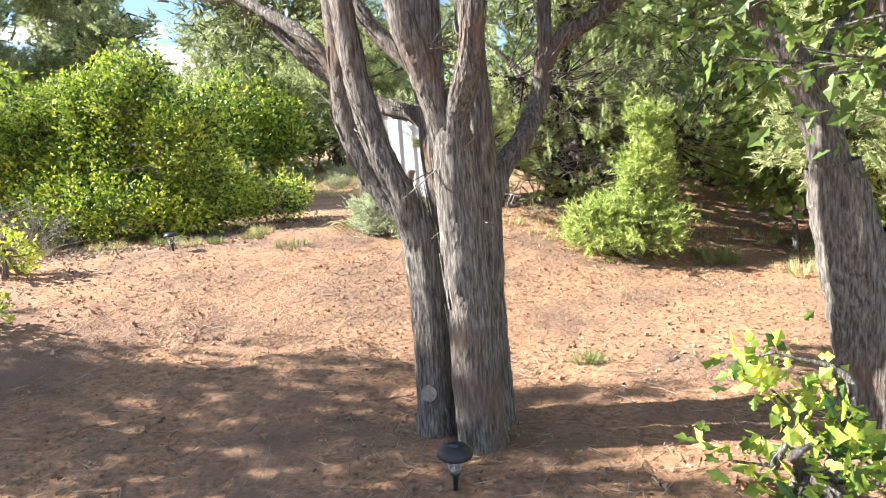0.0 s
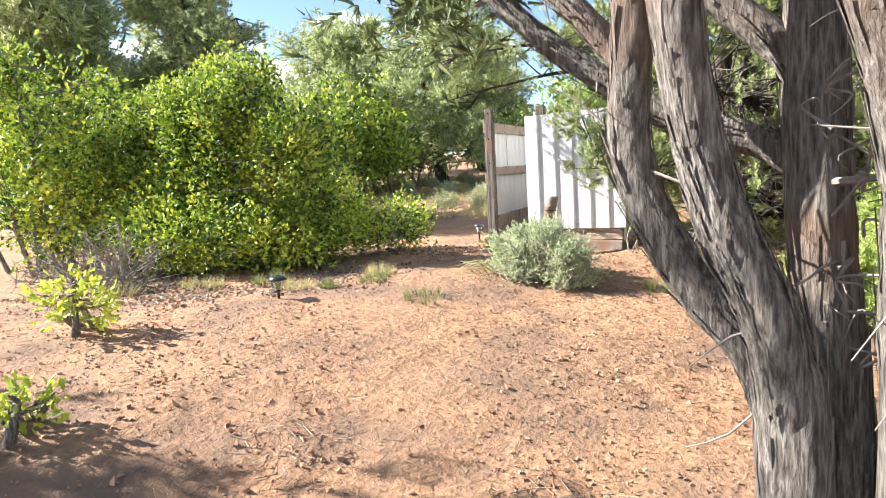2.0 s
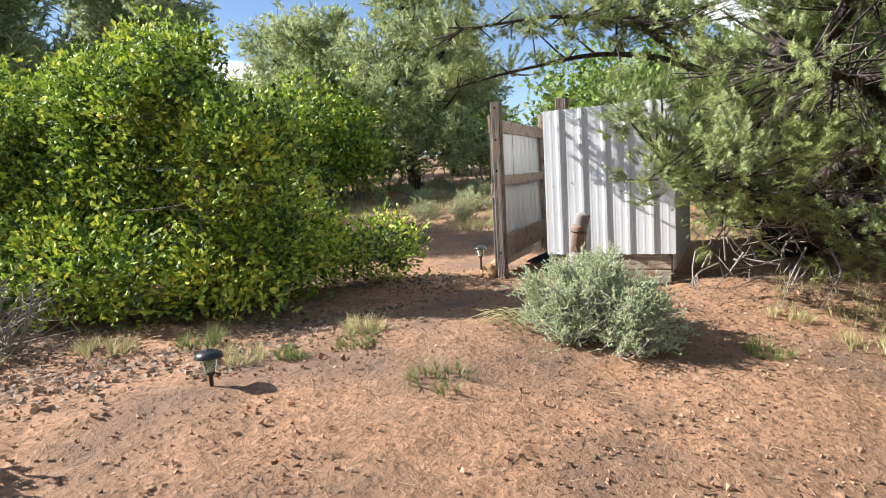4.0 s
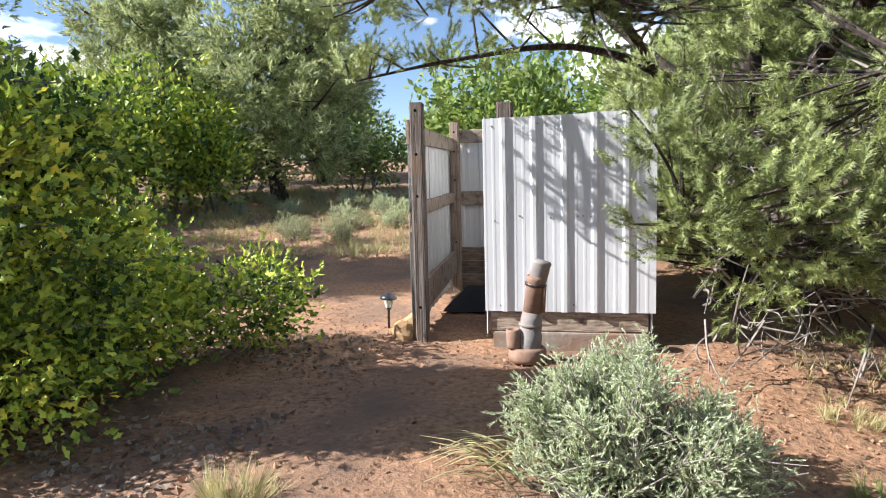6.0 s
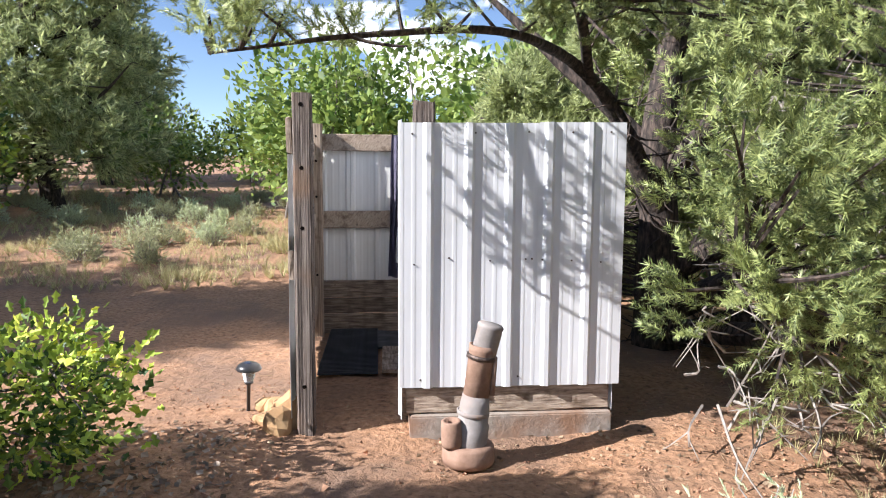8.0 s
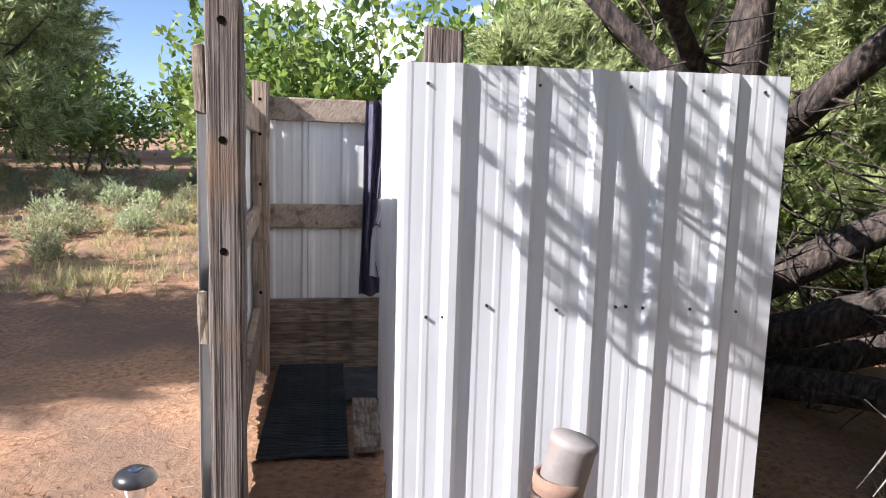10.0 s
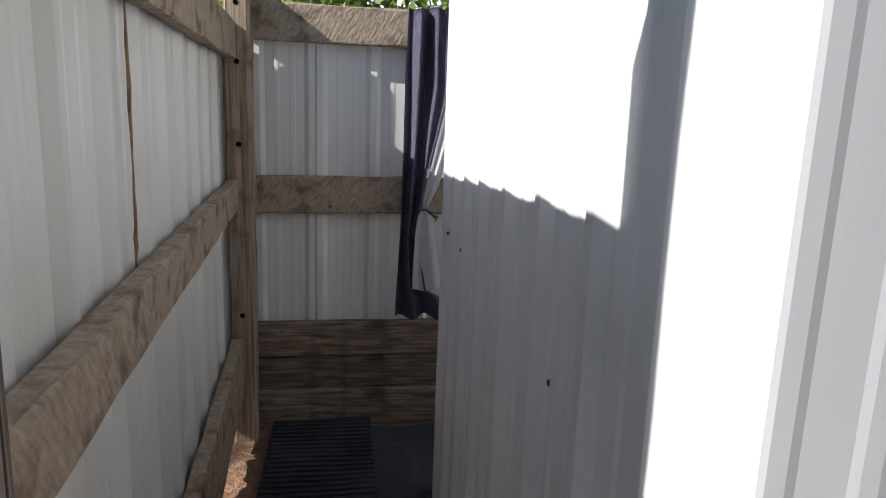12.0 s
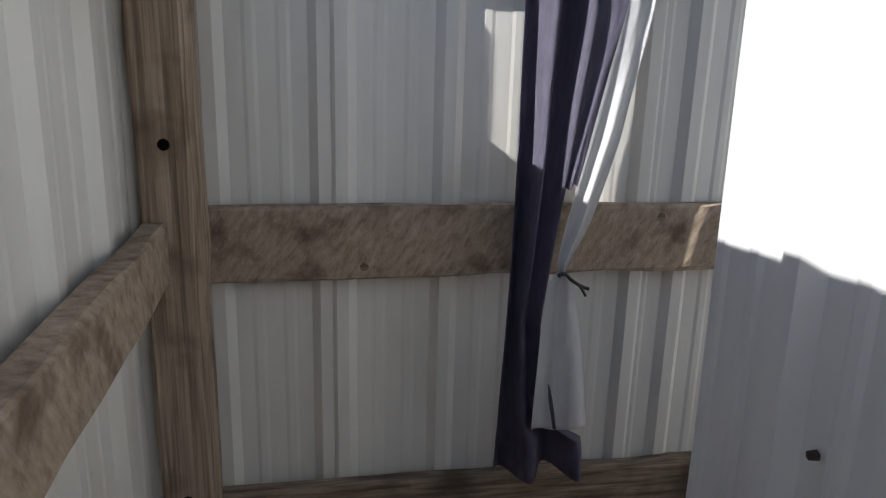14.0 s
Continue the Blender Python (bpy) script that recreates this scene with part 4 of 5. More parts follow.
def make_leaning_tree():
    rng = np.random.default_rng(12)
    tree = plant("juniper_tree", (1.46, 3.38), "leaning old juniper with furrowed bark", "tree")
    limbs = [
        ([(1.50, 3.40, -0.3), (1.45, 3.38, 0.0), (1.38, 3.35, 0.45), (1.31, 3.32, 0.85), (1.25, 3.30, 1.15)], [0.19, 0.15, 0.135, 0.14, 0.11]),
        ([(1.31, 3.32, 0.7), (1.25, 3.30, 1.1), (1.17, 3.30, 1.4), (1.05, 3.30, 1.7), (0.90, 3.28, 1.95), (0.6, 3.2, 2.4), (0.4, 3.2, 3.0)], [0.08, 0.09, 0.075, 0.07, 0.065, 0.05, 0.02]),
        ([(1.15, 3.30, 1.45), (1.35, 3.4, 1.8), (1.7, 3.5, 2.3), (2.0, 3.6, 2.9)], [0.06, 0.055, 0.05, 0.02]),
    ]
    sk = make_trunk(tree, limbs, M_BARK, rng, 0.12, "trunk", 18)
    lobes = [((1.3, 3.4, 3.0), (1.2, 1.0, 0.8)), ((2.0, 3.9, 2.2), (0.8, 0.9, 0.8)), ((0.7, 3.6, 2.35), (0.45, 0.5, 0.3))]
    pos, out = crown_tips(lobes, 500, rng, 0.3, -0.15, 1.4)
    acc = Acc()
    p, o = cluster(pos, out, 8, 0.11, rng)
    scatter(acc, p, o, *JUNIPER_TUFT, 0.13, rng, 0.5)
    settle(child("crown", acc.mesh("crown", M_JUNIPER), tree, "grey-green scaly crown"), tree)
    tw = Acc()
    twigs(tw, sk, pos, 0.3, rng, 0.014, 0.004)
    settle(stuff_child("twig_mass", tw.mesh("twig_mass", M_TWIG), tree), tree)


make_leaning_tree()

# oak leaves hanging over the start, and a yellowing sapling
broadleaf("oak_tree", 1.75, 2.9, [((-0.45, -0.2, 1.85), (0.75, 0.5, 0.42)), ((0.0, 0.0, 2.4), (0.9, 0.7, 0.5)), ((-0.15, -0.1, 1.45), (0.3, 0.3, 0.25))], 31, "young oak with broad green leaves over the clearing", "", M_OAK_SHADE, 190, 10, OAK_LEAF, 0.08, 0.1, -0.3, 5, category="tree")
broadleaf("oak_sapling", 1.05, 2.45, [((-0.05, 0.0, 0.30), (0.3, 0.28, 0.2)), ((0.12, -0.1, 0.12), (0.33, 0.3, 0.14)), ((-0.12, 0.1, 0.52), (0.14, 0.14, 0.12))], 32, "low oak sapling with lime and yellow leaves", "", M_OAK, 70, 5, OAK_LEAF, 0.085, 0.05, -0.5, 5)

# large lime oak thicket by the path
broadleaf("oak_bush", -6.75, 7.6, [((0.05, -0.3, 1.25), (0.85, 0.85, 1.15)), ((-0.75, -0.4, 1.1), (0.8, 0.8, 1.0)), ((0.95, -0.2, 0.85), (0.62, 0.75, 0.78)), ((-1.55, -0.3, 0.85), (0.75, 0.8, 0.75)),
                                  ((0.45, 0.85, 0.65), (0.75, 0.8, 0.55)), ((1.35, 1.3, 0.42), (0.5, 0.6, 0.4)), ((0.8, 0.6, 0.35), (0.8, 1.0, 0.35)), ((-0.3, -1.0, 0.5), (1.3, 0.6, 0.5)), ((0.95, -0.5, 0.4), (0.6, 0.6, 0.4))],
          41, "large lime-green oak bush beside the footpath", "", M_OAK, 4600, 14, OAK_LEAF, 0.063, 0.07, -0.14, 18, 0.45, twig=0.2, shoots=64)
broadleaf("oak_bush", -9.4, 6.7, [((0, 0, 1.4), (1.25, 1.1, 1.4)), ((-1.2, 0.5, 1.5), (1.2, 1.2, 1.3)), ((0.6, -0.2, 0.9), (0.8, 0.8, 0.9))], 42, "pale green oak bush behind dead brush", "", M_OAK, 1300, 11, OAK_LEAF, 0.085, 0.09, -0.15, 10, 0.45, shoots=24)
broadleaf("juniper_shrub", 0.05, 7.7, [((0.1, 0, 0.4), (0.62, 0.5, 0.42)), ((0.2, 0.1, 0.95), (0.34, 0.34, 0.5)), ((0.22, 0.1, 1.45), (0.17, 0.17, 0.35)), ((-0.4, -0.1, 0.32), (0.42, 0.4, 0.32))],
          43, "bright green young juniper in the clearing", "", M_SHRUB, 420, 7, JUNIPER_TUFT, 0.12, 0.05, -0.3, 6, 0.4)


# pinyon that hangs over the shower
def make_pinyon():
    rng = np.random.default_rng(51)
    tree = plant("pinyon_pine", (-1.4, 11.3), "spreading pinyon pine with dark twisted limbs", "tree")
    z = gz(-1.4, 11.3)
    limbs = [
        ([(-1.35, 11.3, z - 0.2), (-1.4, 11.3, z + 0.5), (-1.42, 11.28, 1.6), (-1.45, 11.25, 2.4), (-1.3, 11.3, 3.4), (-1.1, 11.4, 4.6)], [0.24, 0.19, 0.16, 0.14, 0.10, 0.03]),
        ([(-1.42, 11.25, 1.7), (-1.8, 10.95, 2.25), (-2.25, 10.55, 2.68), (-3.0, 9.7, 2.80), (-3.8, 9.25, 2.68), (-4.55, 9.0, 2.52)], [0.11, 0.08, 0.045, 0.026, 0.016, 0.006]),
        ([(-2.3, 10.5, 2.68), (-2.7, 9.6, 3.0), (-3.3, 8.9, 3.05), (-4.1, 8.4, 2.95)], [0.04, 0.03, 0.02, 0.008]),
        ([(-1.35, 11.2, 0.9), (-0.9, 10.5, 1.3), (-0.7, 9.7, 1.7), (-0.9, 8.8, 2.1), (-1.4, 8.0, 2.3)], [0.13, 0.11, 0.09, 0.06, 0.02]),
        ([(-1.35, 11.2, 0.7), (-1.1, 10.4, 0.85), (-1.2, 9.6, 1.0), (-1.7, 8.9, 1.25), (-2.4, 8.3, 1.6)], [0.11, 0.09, 0.07, 0.045, 0.015]),
        ([(-1.3, 11.3, 1.2), (-0.6, 10.9, 1.7), (0.2, 10.4, 2.3), (0.8, 9.8, 2.9)], [0.12, 0.1, 0.08, 0.03]),
        ([(-1.3, 11.3, 0.6), (-0.5, 11.0, 0.9), (0.4, 10.6, 1.2), (1.2, 10.2, 1.6)], [0.11, 0.09, 0.07, 0.02]),
        ([(-1.4, 11.3, 2.0), (-1.0, 10.4, 2.8), (-0.8, 9.4, 3.3), (-1.0, 8.5, 3.4)], [0.1, 0.08, 0.06, 0.02]),
        ([(-1.4, 11.35, 2.2), (-2.2, 11.6, 3.0), (-2.9, 11.9, 3.7)], [0.08, 0.06, 0.02]),
        ([(-0.9, 10.3, 1.2), (0.0, 9.4, 1.3), (0.7, 8.8, 1.4)], [0.07, 0.05, 0.02]),
    ]
    sk = make_trunk(tree, limbs, M_BARK_DARK, rng, 0.1, "trunk", 12)
    lobes = [((-0.9, 8.55, 2.3), (1.75, 1.0, 0.95)), ((-0.5, 8.6, 1.35), (1.45, 0.9, 0.75)), ((-1.9, 8.1, 1.75), (0.75, 0.55, 0.55)), ((-0.7, 8.9, 3.4), (1.9, 1.2, 0.8)),
             ((0.7, 8.9, 1.9), (1.2, 1.1, 1.3)), ((-2.5, 7.95, 2.05), (0.42, 0.32, 0.2)), ((-2.45, 7.85, 1.68), (0.34, 0.3, 0.2)), ((-1.95, 8.45, 1.6), (0.6, 0.5, 0.65)), ((-2.6, 9.3, 3.2), (0.9, 0.7, 0.35)), ((-1.0, 10.8, 4.4), (1.8, 1.4, 0.9)), ((-0.8, 10.4, 3.5), (1.6, 1.1, 0.6)), ((-0.7, 12.4, 1.7), (1.5, 0.7, 1.2)), ((-1.7, 12.9, 1.3), (0.8, 0.5, 0.9)), ((0.6, 10.9, 1.5), (0.8, 0.9, 1.1))]
    pos, out = crown_tips(lobes, 2800, rng, 0.62, 0.02, 2.4, 0.72)
    keep = ~((pos[:, 1] > 9.35) & (pos[:, 1] < 11.7) & (pos[:, 2] < 2.6) & (pos[:, 0] < 0.0)) & ~((pos[:, 0] < -2.75) & (pos[:, 2] < 2.4))
    pos, out = pos[keep], out[keep]
    lobe2 = [((-3.9, 9.05, 2.66), (0.75, 0.35, 0.13)), ((-3.4, 8.8, 3.0), (0.9, 0.5, 0.2)), ((-4.4, 8.85, 2.62), (0.3, 0.3, 0.14)), ((-2.9, 9.5, 2.95), (0.6, 0.4, 0.2)), ((-3.2, 9.4, 3.15), (1.1, 0.7, 0.2)), ((-2.4, 9.1, 3.0), (0.6, 0.6, 0.35)), ((-4.3, 8.6, 2.95), (0.8, 0.5, 0.15))]
    p2, o2 = crown_tips(lobe2, 230, rng, 0.2, -0.05, 2.2, 2.42)
    pos, out = np.concatenate([pos, p2]), np.concatenate([out, o2])
    acc = Acc()
    p, o = cluster(pos, out + np.array([0, -0.1, 0.35]), 5, 0.032, rng)
    scatter(acc, p, o, *PINE_TUFT, 0.13, rng, 0.36)
    settle(child("crown", acc.mesh("crown", M_PINE), tree, "yellow-green short-needled crown"), tree)
    tw = Acc()
    twigs(tw, sk, pos, 0.3, rng, 0.012, 0.004, 0.03)
    settle(stuff_child("twig_mass", tw.mesh("twig_mass", M_BARK_DARK), tree), tree)
    dead = Acc()
    for k in range(300):
        a = np.array([rng.uniform(-2.2, 0.6), rng.uniform(8.3, 9.4), rng.uniform(0.62, 2.5)])
        d = np.array([rng.normal(-0.3, 0.6), rng.normal(-0.5, 0.4), rng.normal(0.05, 0.35)])
        l = rng.uniform(0.25, 0.6)
        b = a + d * l * 0.5 + rng.normal(0, 0.05, 3)
        c = a + d * l + rng.normal(0, 0.08, 3)
        c[2] = max(c[2], gz(c[0], c[1]) + 0.03)
        if min(b[0], c[0]) < -2.3:
            continue
        tube(dead, [a, b, c], [0.009, 0.006, 0.002], 4, 3)
        for s in range(2):
            e = b + rng.normal(0, 0.12, 3)
            tube(dead, [b, (b + e) / 2 + rng.normal(0, 0.02, 3), e], [0.005, 0.004, 0.0015], 4, 2)
    inner_twigs = Acc()
    for k in range(190):
        a = sk[rng.integers(len(sk))]
        if a[1] < 9.6 or a[0] < -2.3:
            continue
        d = rng.normal(0, 1, 3)
        d /= np.linalg.norm(d)
        l = rng.uniform(0.2, 0.7)
        m = a + d * l * 0.5 + rng.normal(0, 0.06, 3)
        e = a + d * l + rng.normal(0, 0.12, 3)
        if min(m[0], e[0]) < -2.2 and min(m[2], e[2]) < 2.4:
            continue
        tube(inner_twigs, [a, m, e], [0.014, 0.009, 0.003], 4, 3)
        for q in range(3):
            g = m + rng.normal(0, 0.16, 3)
            if g[0] > -2.2:
                tube(inner_twigs, [m, (m + g) / 2 + rng.normal(0, 0.03, 3), g], [0.007, 0.005, 0.002], 4, 2)
    settle(stuff_child("inner_twig_mass", inner_twigs.mesh("inner_twig_mass", M_BARK_DARK), tree), tree)
    settle(stuff_child("dead_wood", dead.mesh("dead_wood", M_TWIG), tree, "bare grey lower twigs"), tree)


make_pinyon()

# woods around: left, behind and right of the clearing
# Trees flagged 1 are added low to darken the view beside the shower.
WOODS = [
    (-11.5, 22.5, 8.2, 3.0, 0), (-13.0, 29.5, 6.0, 2.2, 0), (-15.5, 23.0, 6.5, 2.6, 0), (-11.3, 11.0, 5.8, 1.9, 0), (-16.5, 11.5, 7.4, 2.6, 0),
    (-14.5, 10.2, 7.2, 2.2, 0), (-19.0, 18.0, 7.5, 2.8, 0), (3.4, 10.5, 6.0, 2.2, 0), (1.6, 13.5, 6.0, 2.2, 0), (5.8, 8.0, 5.5, 2.0, 0), (6.5, 13.0, 7.0, 2.8, 0),
    (-0.2, 18.5, 5.0, 1.9, 0), (3.0, 20.0, 7.0, 2.8, 0), (-5.2, 36.0, 4.6, 2.4, 0), (-14.0, 33.0, 6.0, 3.0, 0), (-21.0, 28.0, 8.0, 3.4, 0), (2.8, 7.2, 4.6, 1.4, 0), (-0.9, 13.9, 3.8, 1.2, 1), (-2.1, 14.0, 2.8, 1.0, 1), (1.1, 13.0, 3.6, 1.3, 1),
]
for k, (x, y, h, w, _k) in enumerate(WOODS):
    near = math.hypot(x + 3, y - 6) < 10.5
    conifer("pinyon_pine", x, y, h, w, 100 + k, "dark green pinyon pine at the edge of the clearing", "pinyons round the clearing", tips=1300 if near else 800, per=11 if near else 7, size=0.13 if near else 0.28, gap=0.0, round_top=True, low=0.1 if _k else 0.4)

GREENS = [
    (-13.0, 17.6, 3.8, 1.4, 1), (-12.2, 19.6, 3.2, 1.1, 1),
    (-13.2, 19.5, 4.4, 1.7, 1), (-15.0, 17.0, 4.4, 1.7, 1), (-4.6, 18.2, 3.9, 1.5, 0), (-3.0, 18.5, 4.0, 1.8, 0), (-1.6, 16.0, 3.5, 1.4, 0), (-5.6, 20.5, 3.6, 1.3, 0), (-8.2, 31.0, 3.0, 1.8, 1),
    (2.4, 11.6, 3.0, 1.2, 0), (2.4, 9.0, 2.6, 1.1, 0), (-14.4, 14.6, 3.4, 1.5, 0), (-11.2, 9.6, 3.0, 1.2, 1), (4.2, 6.4, 2.8, 1.2, 1), (1.0, 13.4, 1.8, 0.9, 0), (-17.5, 20.5, 4.2, 1.7, 0),
    (-9.8, 25.5, 2.6, 1.6, 0), (-14.2, 25.5, 2.6, 1.8, 0),
]
for k, (x, y, h, w, bright) in enumerate(GREENS):
    broadleaf("oak_tree", x, y, [((0, 0, h * 0.62), (w, w, h * 0.38)), ((w * 0.4, -w * 0.3, h * 0.38), (w * 0.8, w * 0.8, h * 0.3)), ((-w * 0.5, 0.2, h * 0.45), (w * 0.7, w * 0.8, h * 0.32))],
              200 + k, "leafy green oak among the pinyons", "oaks in the woods", M_OAK if bright else M_OAK_DEEP, 330, 10, PLAIN_LEAF, 0.17, 0.15, -0.15, 5, 0.35, "tree", 0.1)

# trees beyond the view whose shade falls on the start
conifer("pinyon_pine", -4.4, 0.3, 4.3, 1.3, 301, "pinyon pine that shades the clearing", "pinyons round the clearing", tips=380, per=6, size=0.17, gap=0.1, round_top=True, low=0.9)
conifer("pinyon_pine", -7.4, 1.0, 5.0, 1.6, 302, "pinyon pine that shades the clearing", "pinyons round the clearing", tips=420, per=6, size=0.17, gap=0.1, round_top=True, low=0.6)
conifer("pinyon_pine", -3.4, -2.2, 4.4, 1.3, 303, "pinyon pine behind the start of the path", "pinyons round the clearing", tips=330, per=6, size=0.17, gap=0.1, round_top=True, low=0.6)


# ---- low plants ----
def sage(x, y, w, h, seed, label, group="", mat=None, tips=170, size=0.075, per=5):
    rng = np.random.default_rng(seed)
    bush = plant("sagebrush", (x, y), label, "shrub", group)
    z = gz(x, y)
    stems, leaves = Acc(), Acc()
    pts, outs = [], []
    clumps = []
    for k in range(15):
        a, s = k * 2.4 + rng.uniform(-0.4, 0.4), math.sqrt((k + 0.5) / 15)
        clumps.append((math.cos(a) * s * w * 0.85, math.sin(a) * s * w * 0.85, h * (1.05 - 0.42 * s * s) * rng.uniform(0.75, 1.2)))
    for k in range(tips):
        cx, cy, ch = clumps[k % 15]
        f = rng.uniform(0.25, 1.1)
        g = 0.2 * w * (1.25 - 0.6 * f)
        e = np.array([x + cx + rng.normal(0, g), y + cy + rng.normal(0, g), 0.0])
        e[2] = gz(e[0], e[1]) + ch * f
        b = np.array([x + cx * 0.3, y + cy * 0.3, z - 0.02])
        m = np.array([x + cx * 0.85 + rng.normal(0, g * 0.6), y + cy * 0.85 + rng.normal(0, g * 0.6), e[2] - ch * rng.uniform(0.22, 0.36)])
        m[2] = max(m[2], z - 0.06)
        if k % 2 == 0:
            tube(stems, [b, m, e], [0.006, 0.0045, 0.002], 4, 3)
        d = (e - m) / (np.linalg.norm(e - m) + 1e-9)
        for j in range(per):
            pts.append(m * (1 - j / per) + e * (j / per) + rng.normal(0, 0.018, 3)), outs.append(d)
    scatter(leaves, np.array(pts), np.array(outs), *SAGE_TUFT, size, rng, 0.6)
    settle(stuff_child("stem_mass", stems.mesh("stem_mass", M_TWIG), bush), bush)
    settle(child("leaves", leaves.mesh("leaves", mat or M_SAGE), bush, "silvery green leaves"), bush)


sage(-2.74, 7.28, 0.56, 0.48, 61, "silvery green sagebrush beside the footpath", tips=1250, size=0.05, per=8)
rngp = np.random.default_rng(77)
FAR_SAGE = 0
for k in range(58):
    x, y = rngp.uniform(-16.5, -5.2), rngp.uniform(15.2, 24.5)
    if y < 16.5 and x > -6.0:
        continue
    sage(x, y, rngp.uniform(0.18, 0.36), rngp.uniform(0.22, 0.46), 400 + k, "pale sagebrush in the open flat", "sagebrush on the flat", M_SAGE if k % 3 == 0 else M_SAGE_FAR, 60, 0.10, 4)


def tuft(x, y, r, h, seed, label, mat, n=26, group="grass tufts", name="grass_tuft", category="grass"):
    rng = np.random.default_rng(seed)
    acc = Acc()
    a, s = rng.uniform(0, 6.28, n), np.sqrt(rng.random(n)) * r
    px, py = x + np.cos(a) * s, y + np.sin(a) * s
    pos = np.stack([px, py, ground_z(px, py) - 0.005], -1)
    out = np.stack([np.cos(a) * 0.35, np.sin(a) * 0.35, np.ones(n)], -1)
    scatter(acc, pos, out, *GRASS_TUFT, h, rng, 0.2)
    ob = plant(name, (x, y), label, category, group)
    settle(stuff_child("blade_mass", acc.mesh("blade_mass", mat), ob), ob)


for k, (x, y, r, h, m) in enumerate(((-3.36, 6.0, 0.2, 0.14, 1), (-4.17, 6.45, 0.18, 0.16, 1), (-4.71, 5.9, 0.16, 0.18, 0), (-4.41, 6.02, 0.08, 0.14, 1), (-4.3, 6.75, 0.16, 0.22, 0), (-1.67, 7.46, 0.14, 0.16, 1),
                                     (-5.9, 5.9, 0.2, 0.2, 0), (-5.3, 6.2, 0.15, 0.22, 1), (0.95, 7.9, 0.25, 0.35, 1), (0.0, 4.2, 0.1, 0.16, 1), (-1.0, 7.9, 0.2, 0.18, 0), (-1.5, 8.4, 0.2, 0.15, 0), (-6.4, 5.2, 0.22, 0.25, 0),
                                     (-3.0, 1.9, 0.12, 0.25, 1), (-0.9, 8.6, 0.3, 0.2, 0), (0.3, 8.6, 0.3, 0.25, 0), (1.8, 7.4, 0.3, 0.25, 0))):
    tuft(x, y, r, h * 0.72, 500 + k, "small tuft of green and dry grass on the dirt" if m else "dry straw-coloured grass tuft", M_GREEN_GRASS if m else M_GRASS)
for k in range(46):
    x, y = rngp.uniform(-12.5, -4.9), rngp.uniform(14.0, 22.0)
    tuft(x, y, 0.4, rngp.uniform(0.14, 0.28), 600 + k, "yellowish dry grass in the open flat", M_GRASS, 16, "grass on the flat")

broadleaf("oak_seedling", -5.14, 4.08, [((0, 0, 0.22), (0.3, 0.25, 0.2))], 71, "small lime oak seedling on the slope", "oak seedlings", M_LIME, 40, 5, OAK_LEAF, 0.075, 0.04, -0.5, 3)
broadleaf("oak_seedling", -4.05, 3.0, [((0, 0, 0.14), (0.2, 0.18, 0.13))], 72, "small lime oak seedling on the slope", "oak seedlings", M_LIME, 26, 5, OAK_LEAF, 0.07, 0.04, -0.5, 3)


def dead_shrub(x, y, w, h, seed):
    rng = np.random.default_rng(seed)
    ob = plant("dead_brush", (x, y), "grey leafless dead brush on the slope", "shrub", "dead brush")
    acc = Acc()
    z = gz(x, y)
    for k in range(70):
        a = rng.uniform(0, 6.28)
        b = np.array([x + rng.normal(0, w * 0.15), y + rng.normal(0, w * 0.15), z - 0.02])
        e = np.array([x + math.cos(a) * w * rng.uniform(0.4, 1), y + math.sin(a) * w * rng.uniform(0.4, 1), z + h * rng.uniform(0.1, 1)])
        m = (b + e) / 2 + rng.normal(0, 0.06, 3)
        tube(acc, [b, m, e], [0.009, 0.006, 0.002], 4, 3)
        for s in range(3):
            f = m + (e - m) * rng.random()
            g = f + rng.normal(0, 0.12, 3) + np.array([0, 0, 0.06])
            g[2] = max(g[2], z + 0.01)
            tube(acc, [f, (f + g) / 2 + rng.normal(0, 0.02, 3), g], [0.005, 0.003, 0.0015], 4, 2)
    settle(stuff_child("twig_mass", acc.mesh("twig_mass", M_TWIG), ob), ob)


dead_shrub(-6.75, 5.6, 0.7, 0.75, 81)
dead_shrub(-7.9, 5.9, 0.8, 0.5, 82)


acc = Acc()
rngp = np.random.default_rng(78)
skirt = plant("dry_stalks", (-3.28, 7.2), "bent dry straw stalks beside the sagebrush", "grass")
for k in range(34):
    b = np.array([-3.22 + rngp.normal(0, 0.06), 7.15 + rngp.normal(0, 0.14), 0.0])
    b[2] = gz(b[0], b[1])
    e = b + np.array([-rngp.uniform(0.15, 0.42), rngp.normal(-0.03, 0.1), 0.0])
    e[2] = gz(e[0], e[1]) + rngp.uniform(0.01, 0.1)
    tube(acc, [b, (b + e) / 2 + np.array([0, 0, rngp.uniform(0.03, 0.1)]), e], [0.0035, 0.003, 0.0012], 4, 3)
settle(stuff_child("stalk_mass", acc.mesh("stalk_mass", M_GRASS), skirt), skirt)


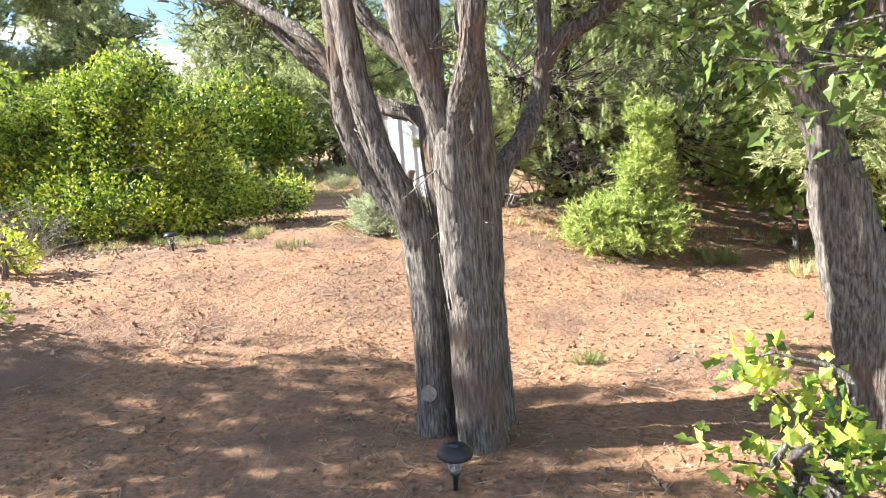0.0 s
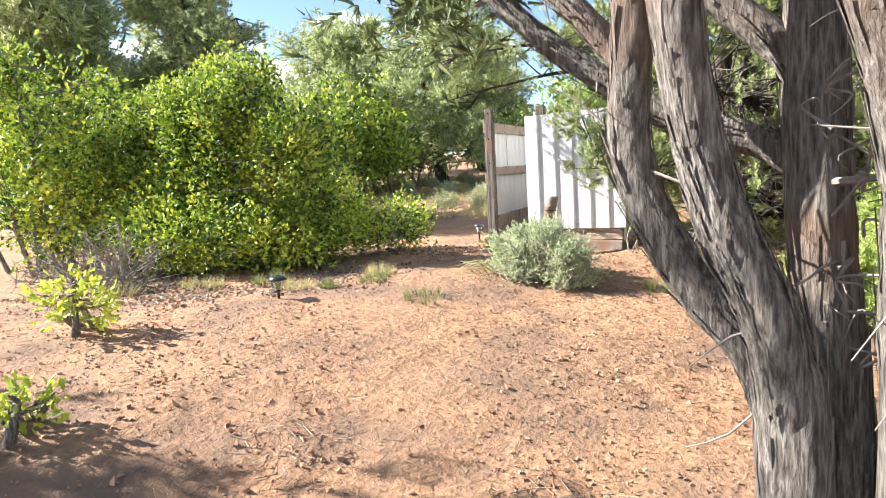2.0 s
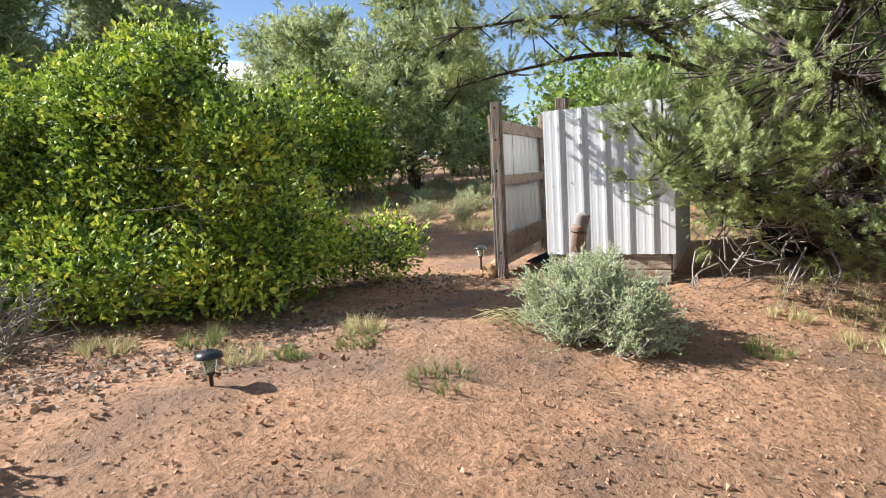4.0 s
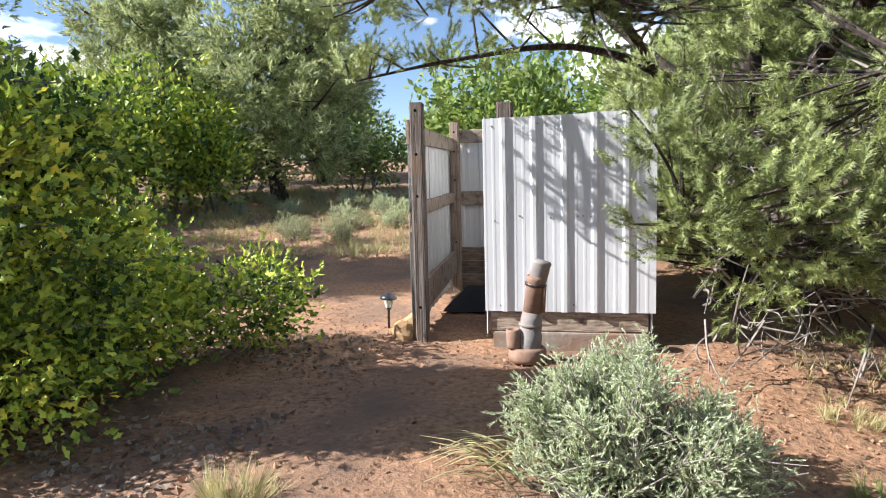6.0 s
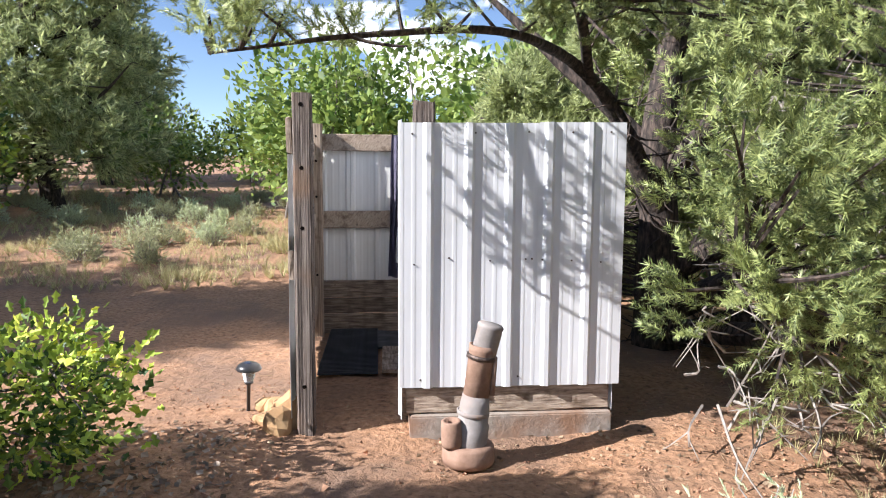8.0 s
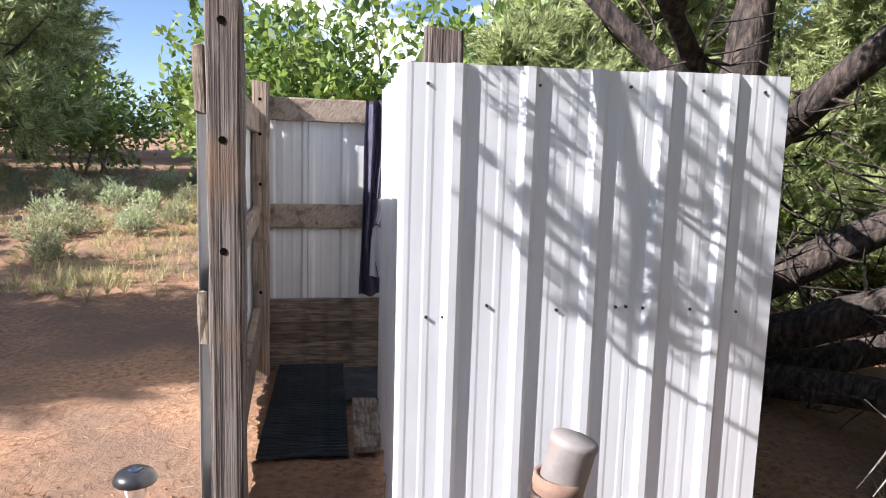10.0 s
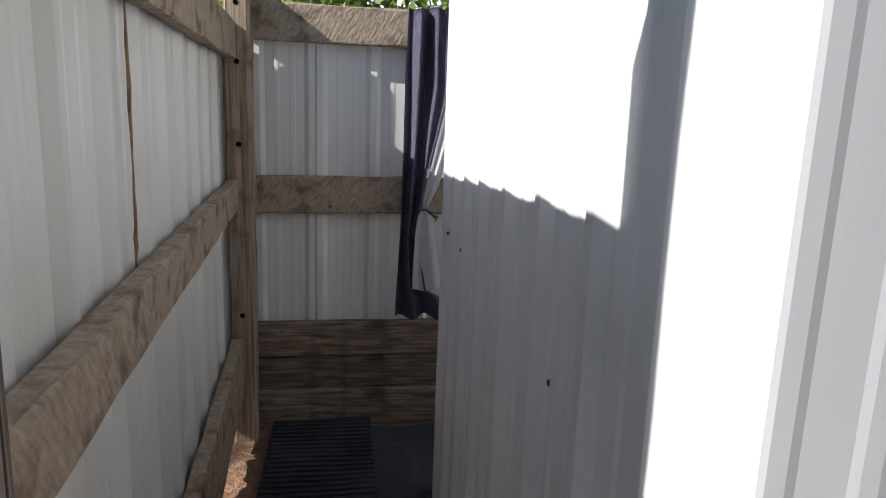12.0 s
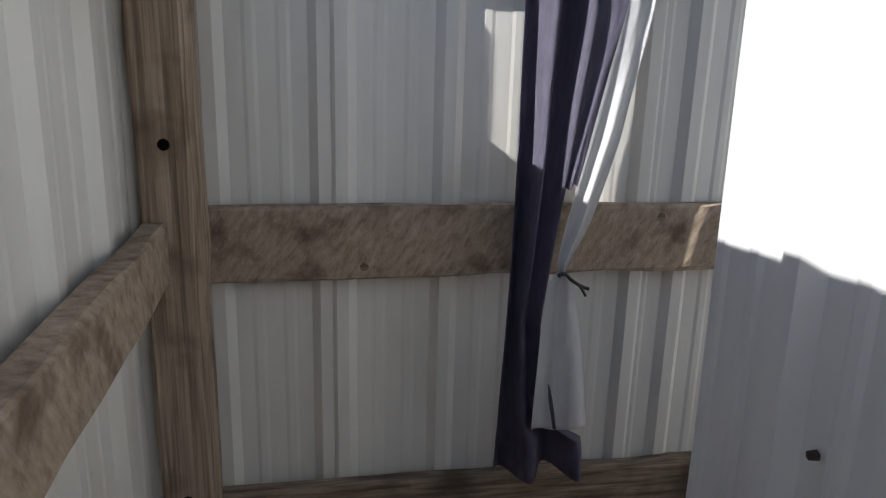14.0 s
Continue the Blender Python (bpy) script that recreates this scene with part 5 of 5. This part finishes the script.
# ---- litter on the ground ----
def stuff(name, n, box, tmpl, size, seed, mat, label, flat=True, lift=0.004, clump=0.0):
    rng = np.random.default_rng(seed)
    acc = Acc()
    x, y = rng.uniform(box[0], box[1], n), rng.uniform(box[2], box[3], n)
    if clump:
        keep = np.array([noise.noise(Vector((a * 0.8, b * 0.8, seed))) > clump for a, b in zip(x, y)])
        x, y = x[keep], y[keep]
    walked = np.abs(x - np.interp(y, [0.0, 2.0, 4.0, 5.6, 7.5, 9.3], [0.2, -1.2, -2.4, -3.35, -3.8, -3.9])) < 0.38
    keep = ~walked | (rng.random(len(x)) < 0.25)
    x, y = x[keep], y[keep]
    w = np.array([0.035 * noise.noise(Vector((a, b, 0)) * 0.9) + 0.016 * noise.noise(Vector((a, b, 0)) * 3.1) for a, b in zip(x, y)])
    pos = np.stack([x, y, ground_z(x, y) + w + lift], -1)
    a = rng.uniform(0, 6.28, len(x))
    out = np.stack([np.cos(a), np.sin(a), rng.normal(0, 0.12, len(x))], -1)
    scatter(acc, pos, out, tmpl[0], tmpl[1], size, rng, 0.05)
    tagged(new(name, acc.mesh(name, mat)), label, "ground litter", kind="stuff")


STRAW = (np.array([(-0.02, 0, 0), (0.02, 0, 0.01), (0.015, 1, 0.03), (-0.015, 1, 0.02)]), np.array([(0, 1, 2), (0, 2, 3)]))
CHIP = (np.array([(-0.35, 0, 0), (0.4, 0.1, 0.15), (0.3, 0.9, 0.1), (-0.25, 1, 0.25)]), np.array([(0, 1, 2), (0, 2, 3)]))
CLOD = (np.array([(-0.5, 0, -0.2), (0.5, 0.1, -0.2), (0.1, 0.9, -0.2), (-0.1, 0.25, 0.12), (0.15, 0.5, 0.18)]), np.array([(0, 1, 3), (1, 4, 3), (1, 2, 4), (2, 3, 4), (2, 0, 3)]))
stuff("fallen_straw", 16000, (-7.5, 3.0, 1.2, 12.0), STRAW, 0.065, 91, M_LITTER, "scattered dry straw and needles on the dirt", lift=0.012, clump=-0.05)
stuff("bark_chips", 10000, (-7.5, 3.0, 1.2, 10.0), CHIP, 0.024, 92, M_LITTER, "scattered dead leaves and bark chips", lift=0.01, clump=-0.1)
stuff("dirt_clods", 11000, (-7.0, 3.0, 1.2, 10.5), CLOD, 0.02, 93, M_CLOD, "small reddish dirt clods", lift=0.008)
stuff("dirt_clods", 1600, (-6.0, 2.0, 1.5, 9.5), CLOD, 0.042, 94, M_CLOD, "larger reddish dirt clods", lift=0.012, clump=0.05)
stuff("dead_leaves", 5200, (-8.2, -4.5, 4.8, 9.6), CHIP, 0.036, 95, M_DEAD_LEAF, "brown dead oak leaves under the bush", lift=0.014, clump=-0.12)
stuff("fallen_straw", 4200, (-3.2, 2.2, 1.2, 4.2), STRAW, 0.1, 96, M_DEAD_LEAF, "dark dry needles round the juniper", lift=0.012)
FLAT_GRASS = brush(9, 1.0, 0.5, 0.02, TRNG, 0.05)


def grass_carpet(n, box, size, seed, mat, label):
    rng = np.random.default_rng(seed)
    acc = Acc()
    x, y = rng.uniform(box[0], box[1], n), rng.uniform(box[2], box[3], n)
    keep = np.array([noise.noise(Vector((a * 0.45, b * 0.45, 3.0))) > -0.1 for a, b in zip(x, y)])
    x, y = x[keep], y[keep]
    up = np.stack([rng.normal(0, 0.25, len(x)), rng.normal(0, 0.25, len(x)), np.ones(len(x))], -1)
    scatter(acc, np.stack([x, y, ground_z(x, y)], -1), up, FLAT_GRASS[0], FLAT_GRASS[1], size, rng, 0.1)
    tagged(new("dry_grass", acc.mesh("dry_grass", mat)), label, "grass", kind="stuff")


grass_carpet(6500, (-17.0, -4.9, 14.0, 27.0), 0.17, 97, M_GRASS, "thin dry grass over the open flat")
grass_carpet(700, (-1.6, 3.5, 7.0, 10.0), 0.13, 98, M_GRASS, "thin dry grass at the edge of the woods")
